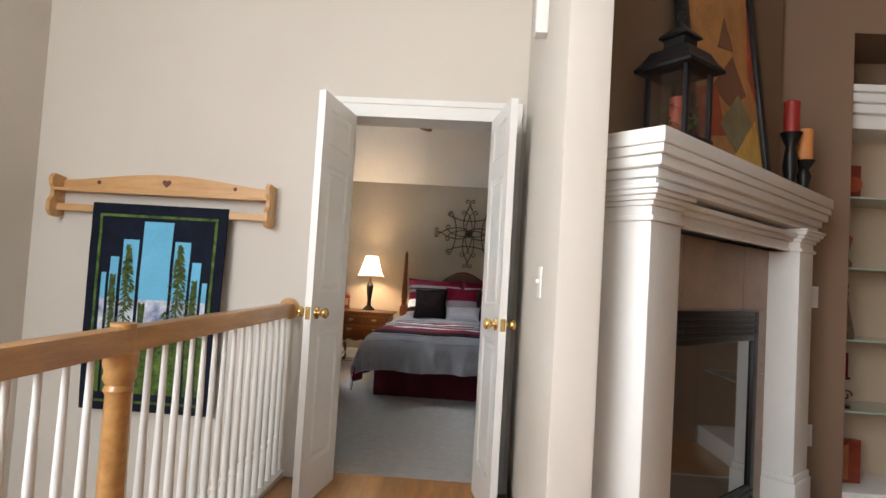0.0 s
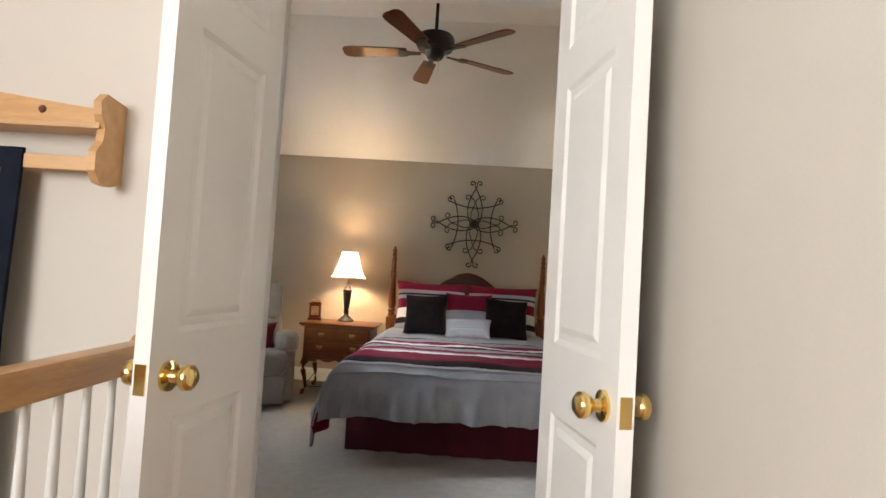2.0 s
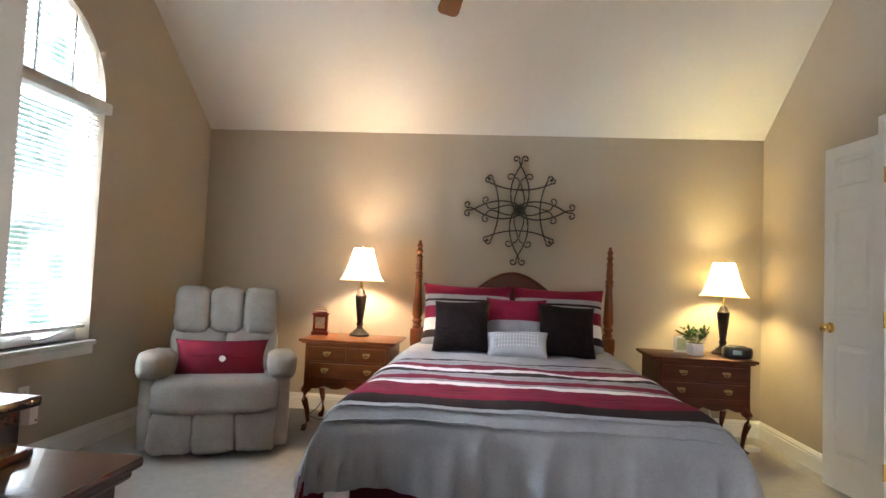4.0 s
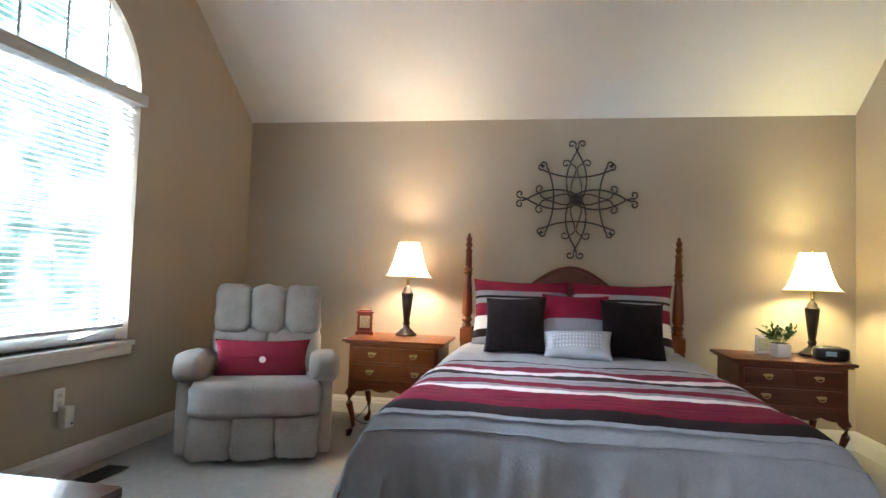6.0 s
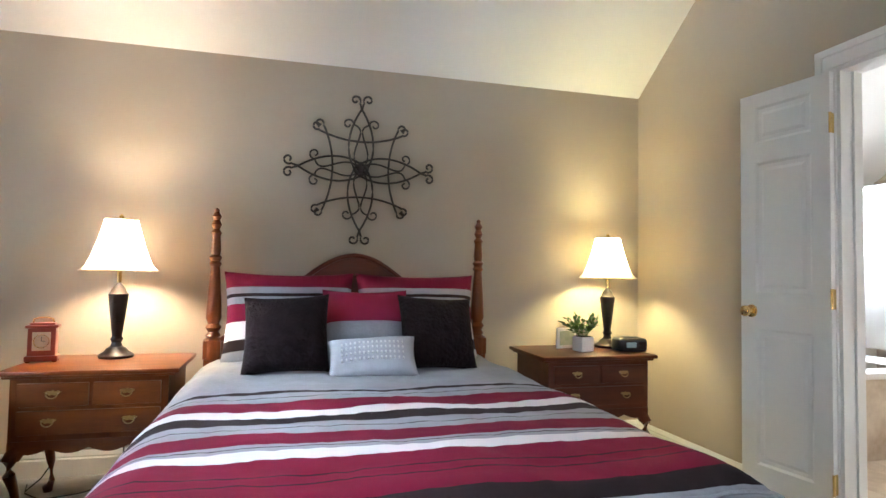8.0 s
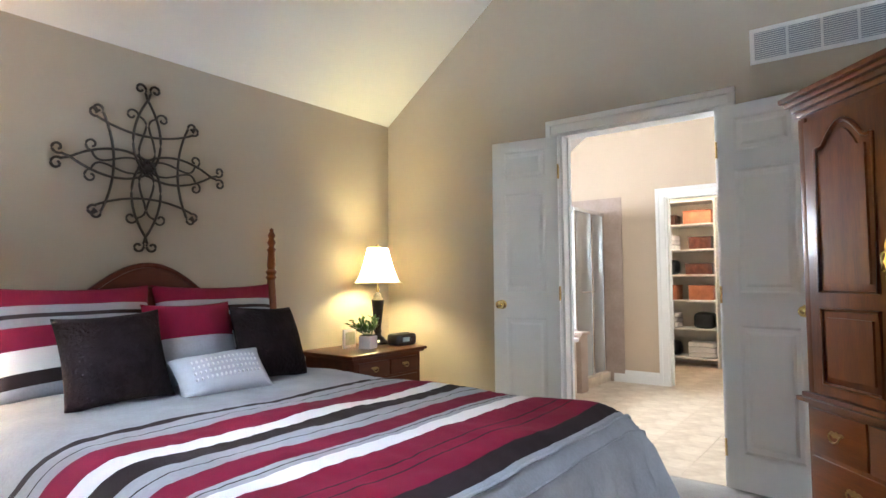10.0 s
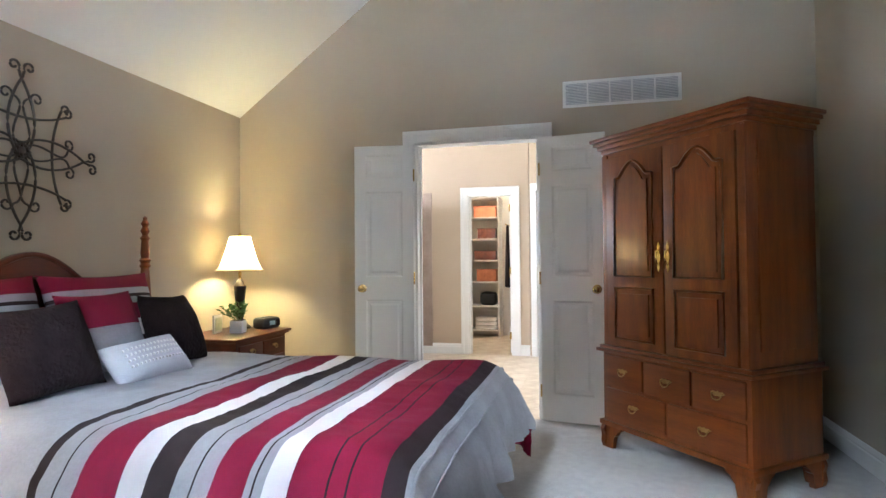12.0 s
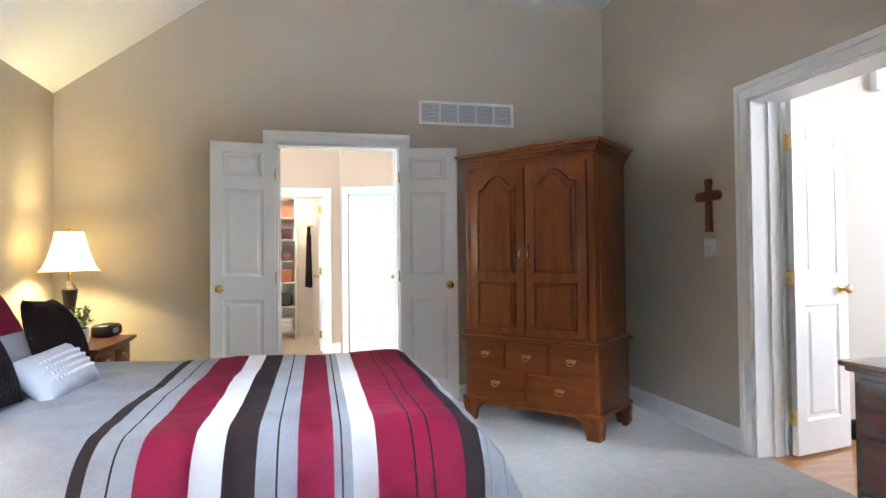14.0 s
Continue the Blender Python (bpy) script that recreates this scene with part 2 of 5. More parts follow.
bm = prism([(SY - 0.06, FLAT), (CREASE, FLAT), (NY + 0.02, EAVE - 0.015), (NY + 0.02, EAVE + 0.2), (CREASE, FLAT + 0.2), (SY - 0.06, FLAT + 0.2)], WX - 0.01, EX + 0.01, "x")
setting("ceiling", bm, CEIL, "white vaulted bedroom ceiling", "ceiling")


def baseboard(name, a, b, mat=TRIM, h=0.13):
    """A moulded skirting from a to b, its back on that line, its face to the left of the way from a to b."""
    a, b = Vector((*a, 0)), Vector((*b, 0))
    d = (b - a).normalized()
    out = Vector((-d.y, d.x, 0))
    prof = [(0, 0), (0.016, 0), (0.016, h * 0.68), (0.011, h * 0.74), (0.013, h * 0.8), (0.007, h * 0.93), (0.004, h), (0, h)]
    bm = bmesh.new()
    r = [[bm.verts.new(p + out * o + Vector((0, 0, z))) for o, z in prof] for p in (a, b)]
    n = len(prof)
    for i in range(n):
        bm.faces.new((r[0][i], r[0][(i + 1) % n], r[1][(i + 1) % n], r[1][i]))
    bm.faces.new(r[0])
    bm.faces.new(r[1][::-1])
    return setting(name, bm, mat, "white moulded wooden baseboard", "baseboard")


baseboard("baseboard", (EX, NY), (WX, NY))
baseboard("baseboard", (WX, NY), (WX, SY))
baseboard("baseboard", (DX1 + 0.10, SY), (EX, SY))
baseboard("baseboard", (WX, SY), (DX0 - 0.10, SY))
baseboard("baseboard", (EX, SY), (EX, BY0 - 0.10))
baseboard("baseboard", (EX, BY1 + 0.10), (EX, NY))


def casing(name, u0, u1, ztop, place, label, w=0.09, jamb=0.21):
    """Casing round an opening from u0 to u1, drawn in (u, out, z) and set by the matrix place."""
    bm = bmesh.new()
    for s, u in ((-1, u0), (1, u1)):
        box(bm, min(u, u + s * w), max(u, u + s * w), 0, 0.016, 0, ztop + w, 0.004)
        box(bm, min(u + s * w * 0.62, u + s * w), max(u + s * w * 0.62, u + s * w) + 0.001, 0.012, 0.026, 0, ztop + w, 0.005)
        box(bm, min(u, u - s * 0.018), max(u, u - s * 0.018), -jamb, 0.004, 0, ztop)
        box(bm, min(u - s * 0.018, u - s * 0.03), max(u - s * 0.018, u - s * 0.03), -jamb * 0.75, -jamb * 0.5, 0, ztop - 0.018)
    box(bm, u0 - w, u1 + w, -0.001, 0.017, ztop, ztop + w, 0.004)
    box(bm, u0 - w - 0.001, u1 + w + 0.001, 0.013, 0.027, ztop + w * 0.62, ztop + w + 0.001, 0.005)
    box(bm, u0, u1, -jamb, 0.004, ztop - 0.018, ztop)
    ob = setting(name, bm, TRIM, label, "door frame")
    ob.matrix_basis = place
    return ob


# (u, out, z) frames: bedroom side of the entry looks to +y; hall side to -y; bathroom doorway to -x
casing("door_frame_1", DX0, DX1, 2.05, Matrix.Translation((0, SY, 0)), "white moulded casing of the bedroom entry")
casing("door_frame_2", -DX1, -DX0, 2.05, Matrix.Translation((0, HY, 0)) @ rotz(180), "white moulded casing on the hall side", jamb=0.002)
casing("door_frame_3", BY0, BY1, 2.05, Matrix.Translation((EX, 0, 0)) @ rotz(90), "white moulded casing of the bathroom doorway", jamb=0.12)


def panel_face(bm, x0, x1, z0, z1, y, s):
    """One raised and fielded panel on a door face at y, its front towards s."""
    rows = [(0, 0), (0.012, -0.007), (0.030, -0.007), (0.045, -0.001)]
    loops = []
    for d, o in rows:
        loops.append([bm.verts.new(p) for p in ((x0 + d, y + s * o, z0 + d), (x1 - d, y + s * o, z0 + d), (x1 - d, y + s * o, z1 - d), (x0 + d, y + s * o, z1 - d))])
    for a, b in zip(loops, loops[1:]):
        for i in range(4):
            bm.faces.new((a[i], a[(i + 1) % 4], b[(i + 1) % 4], b[i]))
    bm.faces.new(loops[-1])


def door_leaf(name, m, w, label, knob_at, panels=((0.20, 0.86), (1.03, 1.68), (1.78, 1.96)), columns=1, h=2.03, hinge=True, t=0.035, group="bedroom double doors"):
    """A moulded leaf from the hinge at x=0 to x=w, with its thickness about y=0."""
    root = thing(name, m, label, "door", group)
    bm = bmesh.new()
    st = 0.10 if columns == 2 else 0.085
    cols = [(st, w - st)] if columns == 1 else [(st, w / 2 - 0.045), (w / 2 + 0.045, w - st)]
    for s in (-1, 1):
        y = s * t / 2
        xs = sorted({0, w, *[v for c in cols for v in c]})
        zs = sorted({0.012, h, *[v for p in panels for v in p]})
        for x0, x1 in zip(xs, xs[1:]):
            for z0, z1 in zip(zs, zs[1:]):
                if (x0, x1) in cols and (z0, z1) in [tuple(p) for p in panels]:
                    panel_face(bm, x0, x1, z0, z1, y, s)
                else:
                    bm.faces.new([bm.verts.new(p) for p in ((x0, y, z0), (x1, y, z0), (x1, y, z1), (x0, y, z1))])
    a, b = t / 2, -t / 2
    for q in (((0, a, 0.012), (0, b, 0.012), (0, b, h), (0, a, h)), ((w, a, 0.012), (w, b, 0.012), (w, b, h), (w, a, h)), ((0, a, h), (w, a, h), (w, b, h), (0, b, h)), ((0, a, 0.012), (w, a, 0.012), (w, b, 0.012), (0, b, 0.012))):
        bm.faces.new([bm.verts.new(p) for p in q])
    bmesh.ops.remove_doubles(bm, verts=bm.verts, dist=0.0004)
    part("leaf", bm, TRIM, root)
    for s in (-1, 1):
        q = Matrix.Translation((knob_at, s * t / 2, 0.945)) @ Matrix.Rotation(radians(-90 * s), 4, "X")
        part("knob", lathe([(0.032, 0.0), (0.031, 0.006), (0.014, 0.010), (0.011, 0.022), (0.020, 0.030), (0.027, 0.042), (0.026, 0.052), (0.016, 0.060), (0.002, 0.062)], 20, q), BRASS, root, "polished brass knob", smooth=50)
    part("latch_plate", boxes((w - 0.0005, w + 0.0025, -0.012, 0.012, 0.915, 0.975)), BRASS, root, "brass latch plate")
    if hinge:
        for z in (0.22, 1.02, 1.80):
            bm = lathe([(0.006, z - 0.045), (0.006, z + 0.045)], 10, Matrix.Translation((-0.004, hinge * (t / 2 + 0.004), 0)))
            box(bm, -0.002, 0.001, -t / 2 + 0.004, t / 2 - 0.001, z - 0.044, z + 0.044)
            part("hinge", bm, BRASS, root, "brass butt hinge", smooth=50)
    return root


# entry leaves swing out into the hall; bathroom leaves swing into the bedroom
door_leaf("door", pose(DX0 + 0.060, HY - 0.025, 0, 0, 0, -97.5), 0.455, "white panelled door leaf standing open into hall", 0.395, hinge=-1)
door_leaf("door", pose(DX1 - 0.062, HY - 0.025, 0, 0, 0, -80), 0.455, "white panelled door leaf open beside hall wall", 0.395, hinge=1)
door_leaf("door", pose(EX - 0.025, BY1 + 0.004, 0, 0, 0, 98), 0.455, "white panelled bathroom door leaf folded back open", 0.395, hinge=1, group="bathroom double doors")
door_leaf("door", pose(EX - 0.025, BY0 - 0.004, 0, 0, 0, -100), 0.455, "white panelled bathroom door leaf open beside armoire", 0.395, hinge=-1, group="bathroom double doors")

# ---- hall and living room shell ----
RX = 0.238            # hall face of the partition
PY = 1.30            # its free end
LX = -2.58           # far wall of the stairwell
HTOP = 4.4
setting("hall_floor", boxes((-1.06, 6.2, -5.0, SY - 0.06, -0.3, -0.004)), OAKFLOOR, "honey oak strip floor of the hall", "floor")
setting("stairwell_floor", boxes((LX - 0.2, -1.06, -5.0, HY, -2.9, -2.75)), OAKFLOOR, "oak floor below the stairwell", "floor")
setting("wall_hall_north", boxes((LX - 0.2, DX0, HY, HY + 0.09, -2.75, HTOP), (DX1, 0.45, HY, HY + 0.09, -0.01, HTOP), (DX0, DX1, HY, HY + 0.09, 2.05, HTOP)), BEIGE, "light beige painted hall wall", "wall")
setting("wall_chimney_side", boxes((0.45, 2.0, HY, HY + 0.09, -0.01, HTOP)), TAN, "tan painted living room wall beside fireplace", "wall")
# The opening is added, out of view, for the stair fill lamp.
setting("wall_stair", boxes((LX - 0.15, LX, -0.6, HY, -2.75, HTOP), (LX - 0.15, LX, -5.0, -3.2, -2.75, HTOP), (LX - 0.15, LX, -3.2, -0.6, -2.75, 1.1), (LX - 0.15, LX, -3.2, -0.6, 3.3, HTOP)), BEIGE, "light beige painted stairwell wall", "wall")
setting("wall_stair_side", boxes((-1.06, -1.03, -5.0, HY, -2.75, -0.31)), BEIGE, "beige wall under the hall floor edge", "wall")
setting("wall_partition", boxes((RX, RX + 0.135, PY, HY, -0.01, HTOP), bevel=0.012), BEIGE, "light beige painted partition wall end", "wall", smooth=40)
# Unseen walls and ceiling; the south opening is added to shape hall light.
setting("wall_living_east", boxes((6.2, 6.3, -5.0, 3.4, 0, HTOP)), TAN, "tan painted living room wall", "wall")
setting("wall_living_south", boxes((LX - 0.15, -1.6, -5.1, -5.0, -2.75, HTOP), (0.2, 6.3, -5.1, -5.0, -0.3, HTOP), (-1.6, 0.2, -5.1, -5.0, -2.75, 0.5), (-1.6, 0.2, -5.1, -5.0, 3.3, HTOP)), BEIGE, "unseen beige living room wall with added opening", "wall")
setting("ceiling_living", boxes((LX - 0.2, 6.3, -5.1, 2.86, HTOP, HTOP + 0.1)), CEIL, "white living room ceiling", "ceiling")
baseboard("baseboard", (RX, HY), (RX, PY + 0.012))

# niche wall right of the fireplace
NX0, NX1, NZ1, ND = 2.0, 3.1, 2.62, 0.42
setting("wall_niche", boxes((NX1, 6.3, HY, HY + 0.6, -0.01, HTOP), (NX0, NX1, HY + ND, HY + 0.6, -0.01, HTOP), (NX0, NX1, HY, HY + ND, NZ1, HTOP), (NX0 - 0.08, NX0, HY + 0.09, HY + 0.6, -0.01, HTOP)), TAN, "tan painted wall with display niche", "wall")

# ---- bathroom shell ----
BX = 4.6
setting("bath_floor", boxes((EX, BX + 2.0, 3.6, 7.8, -0.12, -0.002)), GROUT, "cream grouted bathroom floor bed", "floor")
setting("wall_bath_west", boxes((EX + 0.06, EX + 0.12, 3.6, BY0, 0, TOP), (EX + 0.06, EX + 0.12, BY1, 7.8, 0, TOP), (EX + 0.06, EX + 0.12, BY0, BY1, 2.05, TOP)), BEIGE, "beige bathroom wall", "wall")
CY0, CY1 = 5.29, 5.84
setting("wall_bath_east", boxes((BX, BX + 0.12, 5.09, CY0, 0, TOP), (BX, BX + 0.12, CY1, 7.8, 0, TOP), (BX, BX + 0.12, CY0, CY1, 1.96, TOP)), BATHP, "tan bathroom wall with closet doorway", "wall")
setting("wall_bath_north", boxes((EX + 0.12, 2.3, 7.7, 7.8, 0, TOP), (3.7, BX, 7.7, 7.8, 0, TOP), (2.3, 3.7, 7.7, 7.8, 0, 1.2), (2.3, 3.7, 7.7, 7.8, 2.5, TOP)), BEIGE, "beige bathroom wall with window", "wall")
setting("wall_bath_south", boxes((EX + 0.12, BX + 0.1, 3.6, 3.7, 0, TOP)), BEIGE, "beige bathroom wall", "wall")
bm = prism([(3.6, FLAT), (CREASE, FLAT), (7.8, EAVE - 0.6 * SLOPE), (7.8, EAVE + 0.2), (CREASE, FLAT + 0.2), (3.6, FLAT + 0.2)], EX + 0.12, BX + 0.01, "x")
setting("ceiling_bath", bm, CEIL, "white vaulted bathroom ceiling", "ceiling")
setting("wall_closet", boxes((6.5, 6.6, 4.9, 6.7, 0, 2.6), (BX + 0.12, 5.36, 5.20, 5.29, 0, 2.6), (5.36, 6.5, 5.20, 5.42, 0, 2.6), (BX + 0.12, 6.5, 6.6, 6.7, 0, 2.6)), BEIGE, "beige closet walls", "wall")
setting("ceiling_closet", boxes((BX + 0.12, 6.6, 4.9, 6.7, 2.5, 2.6)), CEIL, "white closet ceiling", "ceiling")
casing("door_frame_4", CY0, CY1, 1.96, Matrix.Translation((BX, 0, 0)) @ rotz(90), "white casing of the walk-in closet doorway", jamb=0.12)
baseboard("baseboard", (BX, CY1 + 0.09), (BX, 6.42))
baseboard("baseboard", (BX, 5.09), (BX, CY0 - 0.09))

# ---- bedroom: bed ----
def puff(size, n=14, e=0.45, wrinkle=0.0, seed=0.0, bm=None, m=None):
    """A rounded cushion block of that size about its centre."""
    bm = bm or bmesh.new()
    m = m or Matrix()
    f = lambda c: math.copysign(abs(c) ** e, c)
    rings = []
    for i in range(n + 1):
        a = -math.pi / 2 + math.pi * i / n
        row = []
        for k in range(2 * n):
            b = math.pi * k / n
            p = Vector((f(math.cos(a)) * f(math.cos(b)) * size[0] / 2, f(math.cos(a)) * f(math.sin(b)) * size[1] / 2, f(math.sin(a)) * size[2] / 2))
            if wrinkle:
                p += p.normalized() * wrinkle * noise.noise(p * 9 + Vector((seed, seed, 0)))
            row.append(bm.verts.new(m @ p))
        rings.append(row)
    for a, b in zip(rings, rings[1:]):
        for k in range(2 * n):
            bm.faces.new((a[k], a[(k + 1) % (2 * n)], b[(k + 1) % (2 * n)], b[k]))
    bmesh.ops.remove_doubles(bm, verts=bm.verts, dist=0.0005)
    return bm


def cushion(w, h, t, bands=(), n=26, seed=0.0, pinch=0.07):
    """An upright pillow, w wide and h high, face to -y; bands: (height from, material number)."""
    bm = bmesh.new()
    for s in (-1, 1):
        rows = []
        for i in range(n + 1):
            row = []
            for j in range(n + 1):
                u, v = 2 * i / n - 1, 2 * j / n - 1
                d = max(0.0, (1 - abs(u) ** 2.4) * (1 - abs(v) ** 2.4)) ** 0.5
                x, z = u * w / 2 * (1 - pinch * (1 - v * v)), h / 2 + v * h / 2 * (1 - pinch * 1.1 * (1 - u * u))
                k = noise.noise(Vector((x * 8 + seed, z * 8, s)))
                row.append(bm.verts.new((x, s * (t / 2 * d + 0.011 * k * d + 0.004 * d * noise.noise(Vector((x * 26, z * 20 + seed, s)))), z)))
            rows.append(row)
        for i in range(n):
            for j in range(n):
                f = bm.faces.new((rows[i][j], rows[i + 1][j], rows[i + 1][j + 1], rows[i][j + 1]))
                for z0, k in bands:
                    if (j + 0.5) / n >= z0:
                        f.material_index = k
    bmesh.ops.remove_doubles(bm, verts=bm.verts, dist=0.0006)
    return bm


# Cherry darkened: the headboard's and corner nightstand's shade is put into the colour.
CHERRY_SHADE = material("shaded_cherry_wood", (0.095, 0.022, 0.008), 0.40, 0.3, 2.5, 28, 0.1, stretch=(0.9, 9, 9), second=(0.045, 0.010, 0.004), coat=0.05, spec=0.25)
BCX, FOOT, HEADY, BTOP, HALF = -0.13, 4.90, 7.06, 0.60, 0.77
bed = thing("bed", Matrix.Translation((BCX, 0, 0)), "cherry four-poster queen bed with arched headboard", "bed")
post = [(0.045, 0.0), (0.045, 0.05), (0.03, 0.08), (0.042, 0.11), (0.042, 0.16)]
upper = [(0.030, 0.60), (0.046, 0.62), (0.046, 0.72), (0.028, 0.735), (0.036, 0.745), (0.024, 0.765), (0.038, 0.79), (0.026, 0.81), (0.036, 0.84), (0.033, 0.92), (0.026, 1.05), (0.021, 1.12), (0.030, 1.135), (0.022, 1.15), (0.031, 1.17), (0.020, 1.185), (0.024, 1.21), (0.019, 1.29), (0.026, 1.305), (0.014, 1.325), (0.024, 1.35), (0.014, 1.375), (0.022, 1.395), (0.010, 1.42), (0.012, 1.432), (0.002, 1.442)]
for s in (-1, 1):
    bm = lathe(post + [(0.042, 0.3), (0.032, 0.4)] + [(q * 1.13, z) for q, z in upper], 18, Matrix.Translation((s * 0.757, 7.07, 0)))
    box(bm, s * 0.757 - 0.042, s * 0.757 + 0.042, 7.028, 7.112, 0.25, 0.62, 0.006)
    box(bm, s * 0.757 - 0.046, s * 0.757 + 0.046, 7.024, 7.116, 0.62, 0.72, 0.006)
    part("bedpost", bm, CHERRY, bed, "turned cherry post with finial", smooth=35)
out = [(-0.715, 0.30)]
for i in range(41):
    u = -0.715 + 1.43 * i / 40
    a = abs(u)
    if a < 0.31:
        z = 1.05 + 0.16 * math.cos(a / 0.31 * math.pi / 2)
    elif a < 0.44:
        z = 1.05 - 0.06 * math.sin((a - 0.31) / 0.13 * math.pi / 2)
    elif a < 0.60:
        z = 0.99 - 0.195 * ((a - 0.44) / 0.16) ** 0.8
    else:
        z = 0.795 - 0.06 * (a - 0.60) / 0.115
    out.append((u, z))
out.append((0.715, 0.30))
part("headboard", prism(out, 7.055, 7.09), CHERRY_SHADE, bed, "arched cherry headboard")
part("headboard_moulding", tube([(u, 7.055, z - 0.012) for u, z in out[1:-1]], 0.014, 8), CHERRY_SHADE, bed, "rounded edge moulding")
inner = [(u * 0.72, 7.05, 0.62 + (z - 0.62) * 0.78) for u, z in out[5:-5]]
part("headboard_moulding", tube(inner, 0.008, 6), CHERRY_SHADE, bed)
part("mattress", puff((1.52, 2.02, 0.30), 12, 0.18, m=Matrix.Translation((0, 6.0, 0.43))), WHITEC, bed, "white mattress under the comforter", smooth=60)
bm = bmesh.new()
for s in (-1, 1):
    rows = [[bm.verts.new((s * (0.745 + 0.012 * math.sin(j * 2.1)), 5.0 + 2.0 * j / 40, z)) for z in (0.004, 0.36)] for j in range(41)]
    for a, b in zip(rows, rows[1:]):
        bm.faces.new((a[0], b[0], b[1], a[1]))
rows = [[bm.verts.new((-0.757 + 1.514 * j / 60, 5.0 - (0.010 * math.sin(j * 0.9) + 0.006 * math.sin(j * 2.3)) * (1 if z < 0.1 else 0.4), z)) for z in (0.004, 0.2, 0.36)] for j in range(61)]
for a, b in zip(rows, rows[1:]):
    for k in range(2):
        bm.faces.new((a[k], b[k], b[k + 1], a[k + 1]))
part("bed_skirt", bm, SKIRTC, bed, "burgundy pleated bed skirt", smooth=60)

# comforter: crosswise stripes, (y where it begins, kind) from the foot
STRIPES = [(0.0, 0), (4.885, 3), (4.950, 2), (5.045, 3), (5.052, 2), (5.100, 3), (5.107, 2), (5.216, 1), (5.290, 0), (5.318, 3), (5.324, 0), (5.345, 2), (5.450, 0), (5.505, 3), (5.511, 0), (5.567, 3), (5.658, 1), (5.745, 2), (5.890, 0), (5.95, 3), (5.956, 0), (6.015, 3), (6.053, 0)]


def comforter(x, y):
    """Top and drape of the comforter at (x across, y along) measured on the flat cloth."""
    hw, fy = HALF, FOOT
    a = abs(x)
    sx, side, foot = math.copysign(1, x), max(0.0, a - hw + 0.10), max(0.0, fy + 0.10 - y)
    r = 0.20

    def roll(d):
        if d < r * math.pi / 2:
            return r * math.sin(d / r), r * (1 - math.cos(d / r))
        return r, r + d - r * math.pi / 2
    ox, dx = roll(side)
    oy, dy = roll(foot)
    px = sx * (min(a, hw - 0.10) + ox) if side else x
    py = fy + 0.10 - oy if foot else y
    z = BTOP + 0.03 - max(dx, dy) - 0.25 * min(dx, dy)
    flare = min(dx, dy)
    px += sx * (0.08 * max(0, dx - 0.1) + 0.10 * flare)
    py -= 0.13 * max(0, dy - 0.1) + 0.08 * flare
    d = max(dx, dy)
    fold = noise.noise(Vector((x * 5.0, y * 5.0, 0.3))) * 0.012 + noise.noise(Vector((x * 14, y * 11, 2.0))) * 0.006 + noise.noise(Vector((x * 30, y * 26, 5.0))) * 0.005
    if d > 0.12:
        k = min(1, (d - 0.12) * 5)
        along = x if dy > dx else y
        fold += k * (0.036 * math.sin(along * 15 + 4 * noise.noise(Vector((along * 2.2, d * 1.5, 0)))) * (0.4 + d * 1.6) + 0.048 * max(0.0, noise.noise(Vector((along * 11, d * 2.2, 4))) - 0.1) + 0.018 * noise.noise(Vector((along * 22, d * 5, 7))))
        fold += k * 0.045 * (1 - abs(noise.noise(Vector((along * 6.5 + 0.4 * math.sin(d * 6), d * 1.1, 9))))) ** 9 * (0.5 + d)
        fold *= max(0.25, 1 - 3 * flare)
        if dy > dx:
            py -= fold
        else:
            px += sx * fold
    else:
        z += fold * 0.6 + 0.006 * math.sin(y * 9) * math.cos(x * 8)
    return Vector((px, py, max(z, 0.05)))


NU, LX_, LY0, LY1 = 120, 1.24, 4.53, 7.0
ys = sorted({round(LY0 + (LY1 - LY0) * j / 110, 4) for j in range(111)} | {y for y, _ in STRIPES if y > LY0})
bm = bmesh.new()
vs = [[bm.verts.new(comforter(-LX_ + 2 * LX_ * i / NU, y)) for y in ys] for i in range(NU + 1)]
for i in range(NU):
    for j in range(len(ys) - 1):
        f = bm.faces.new((vs[i][j], vs[i + 1][j], vs[i + 1][j + 1], vs[i][j + 1]))
        mid = (ys[j] + ys[j + 1]) / 2
        f.material_index = [k for y, k in STRIPES if y <= mid][-1]
comf = part("comforter", bm, [GREY, WHITEC, MAROON, BROWNC], None, smooth=70)
comf.matrix_basis = Matrix.Translation((BCX, 0, 0))
sol = comf.modifiers.new("thickness", "SOLIDIFY")
sol.thickness, sol.offset = 0.018, -1
sol.material_offset = 2
tagged(comf, "grey comforter with maroon, white and brown stripes", "comforter")
for k, yy in enumerate((4.862, 4.80)):
    part("piping_seam", tube([comforter(-LX_ * 0.93 + 2 * LX_ * 0.93 * i / 90, yy) + Vector((0, -0.003, 0.004)) for i in range(91)], 0.006 if k == 0 else 0.004, 6), GREY, comf, "raised piped seam", smooth=60)


def pillow(name, m, w, h, t, mats, bands, label):
    ob = part(name, cushion(w, h, t, bands, seed=w * 7 + m.translation.x), mats, None, smooth=75)
    ob.matrix_basis = m
    return tagged(ob, label, "pillow", "pillows on the bed")


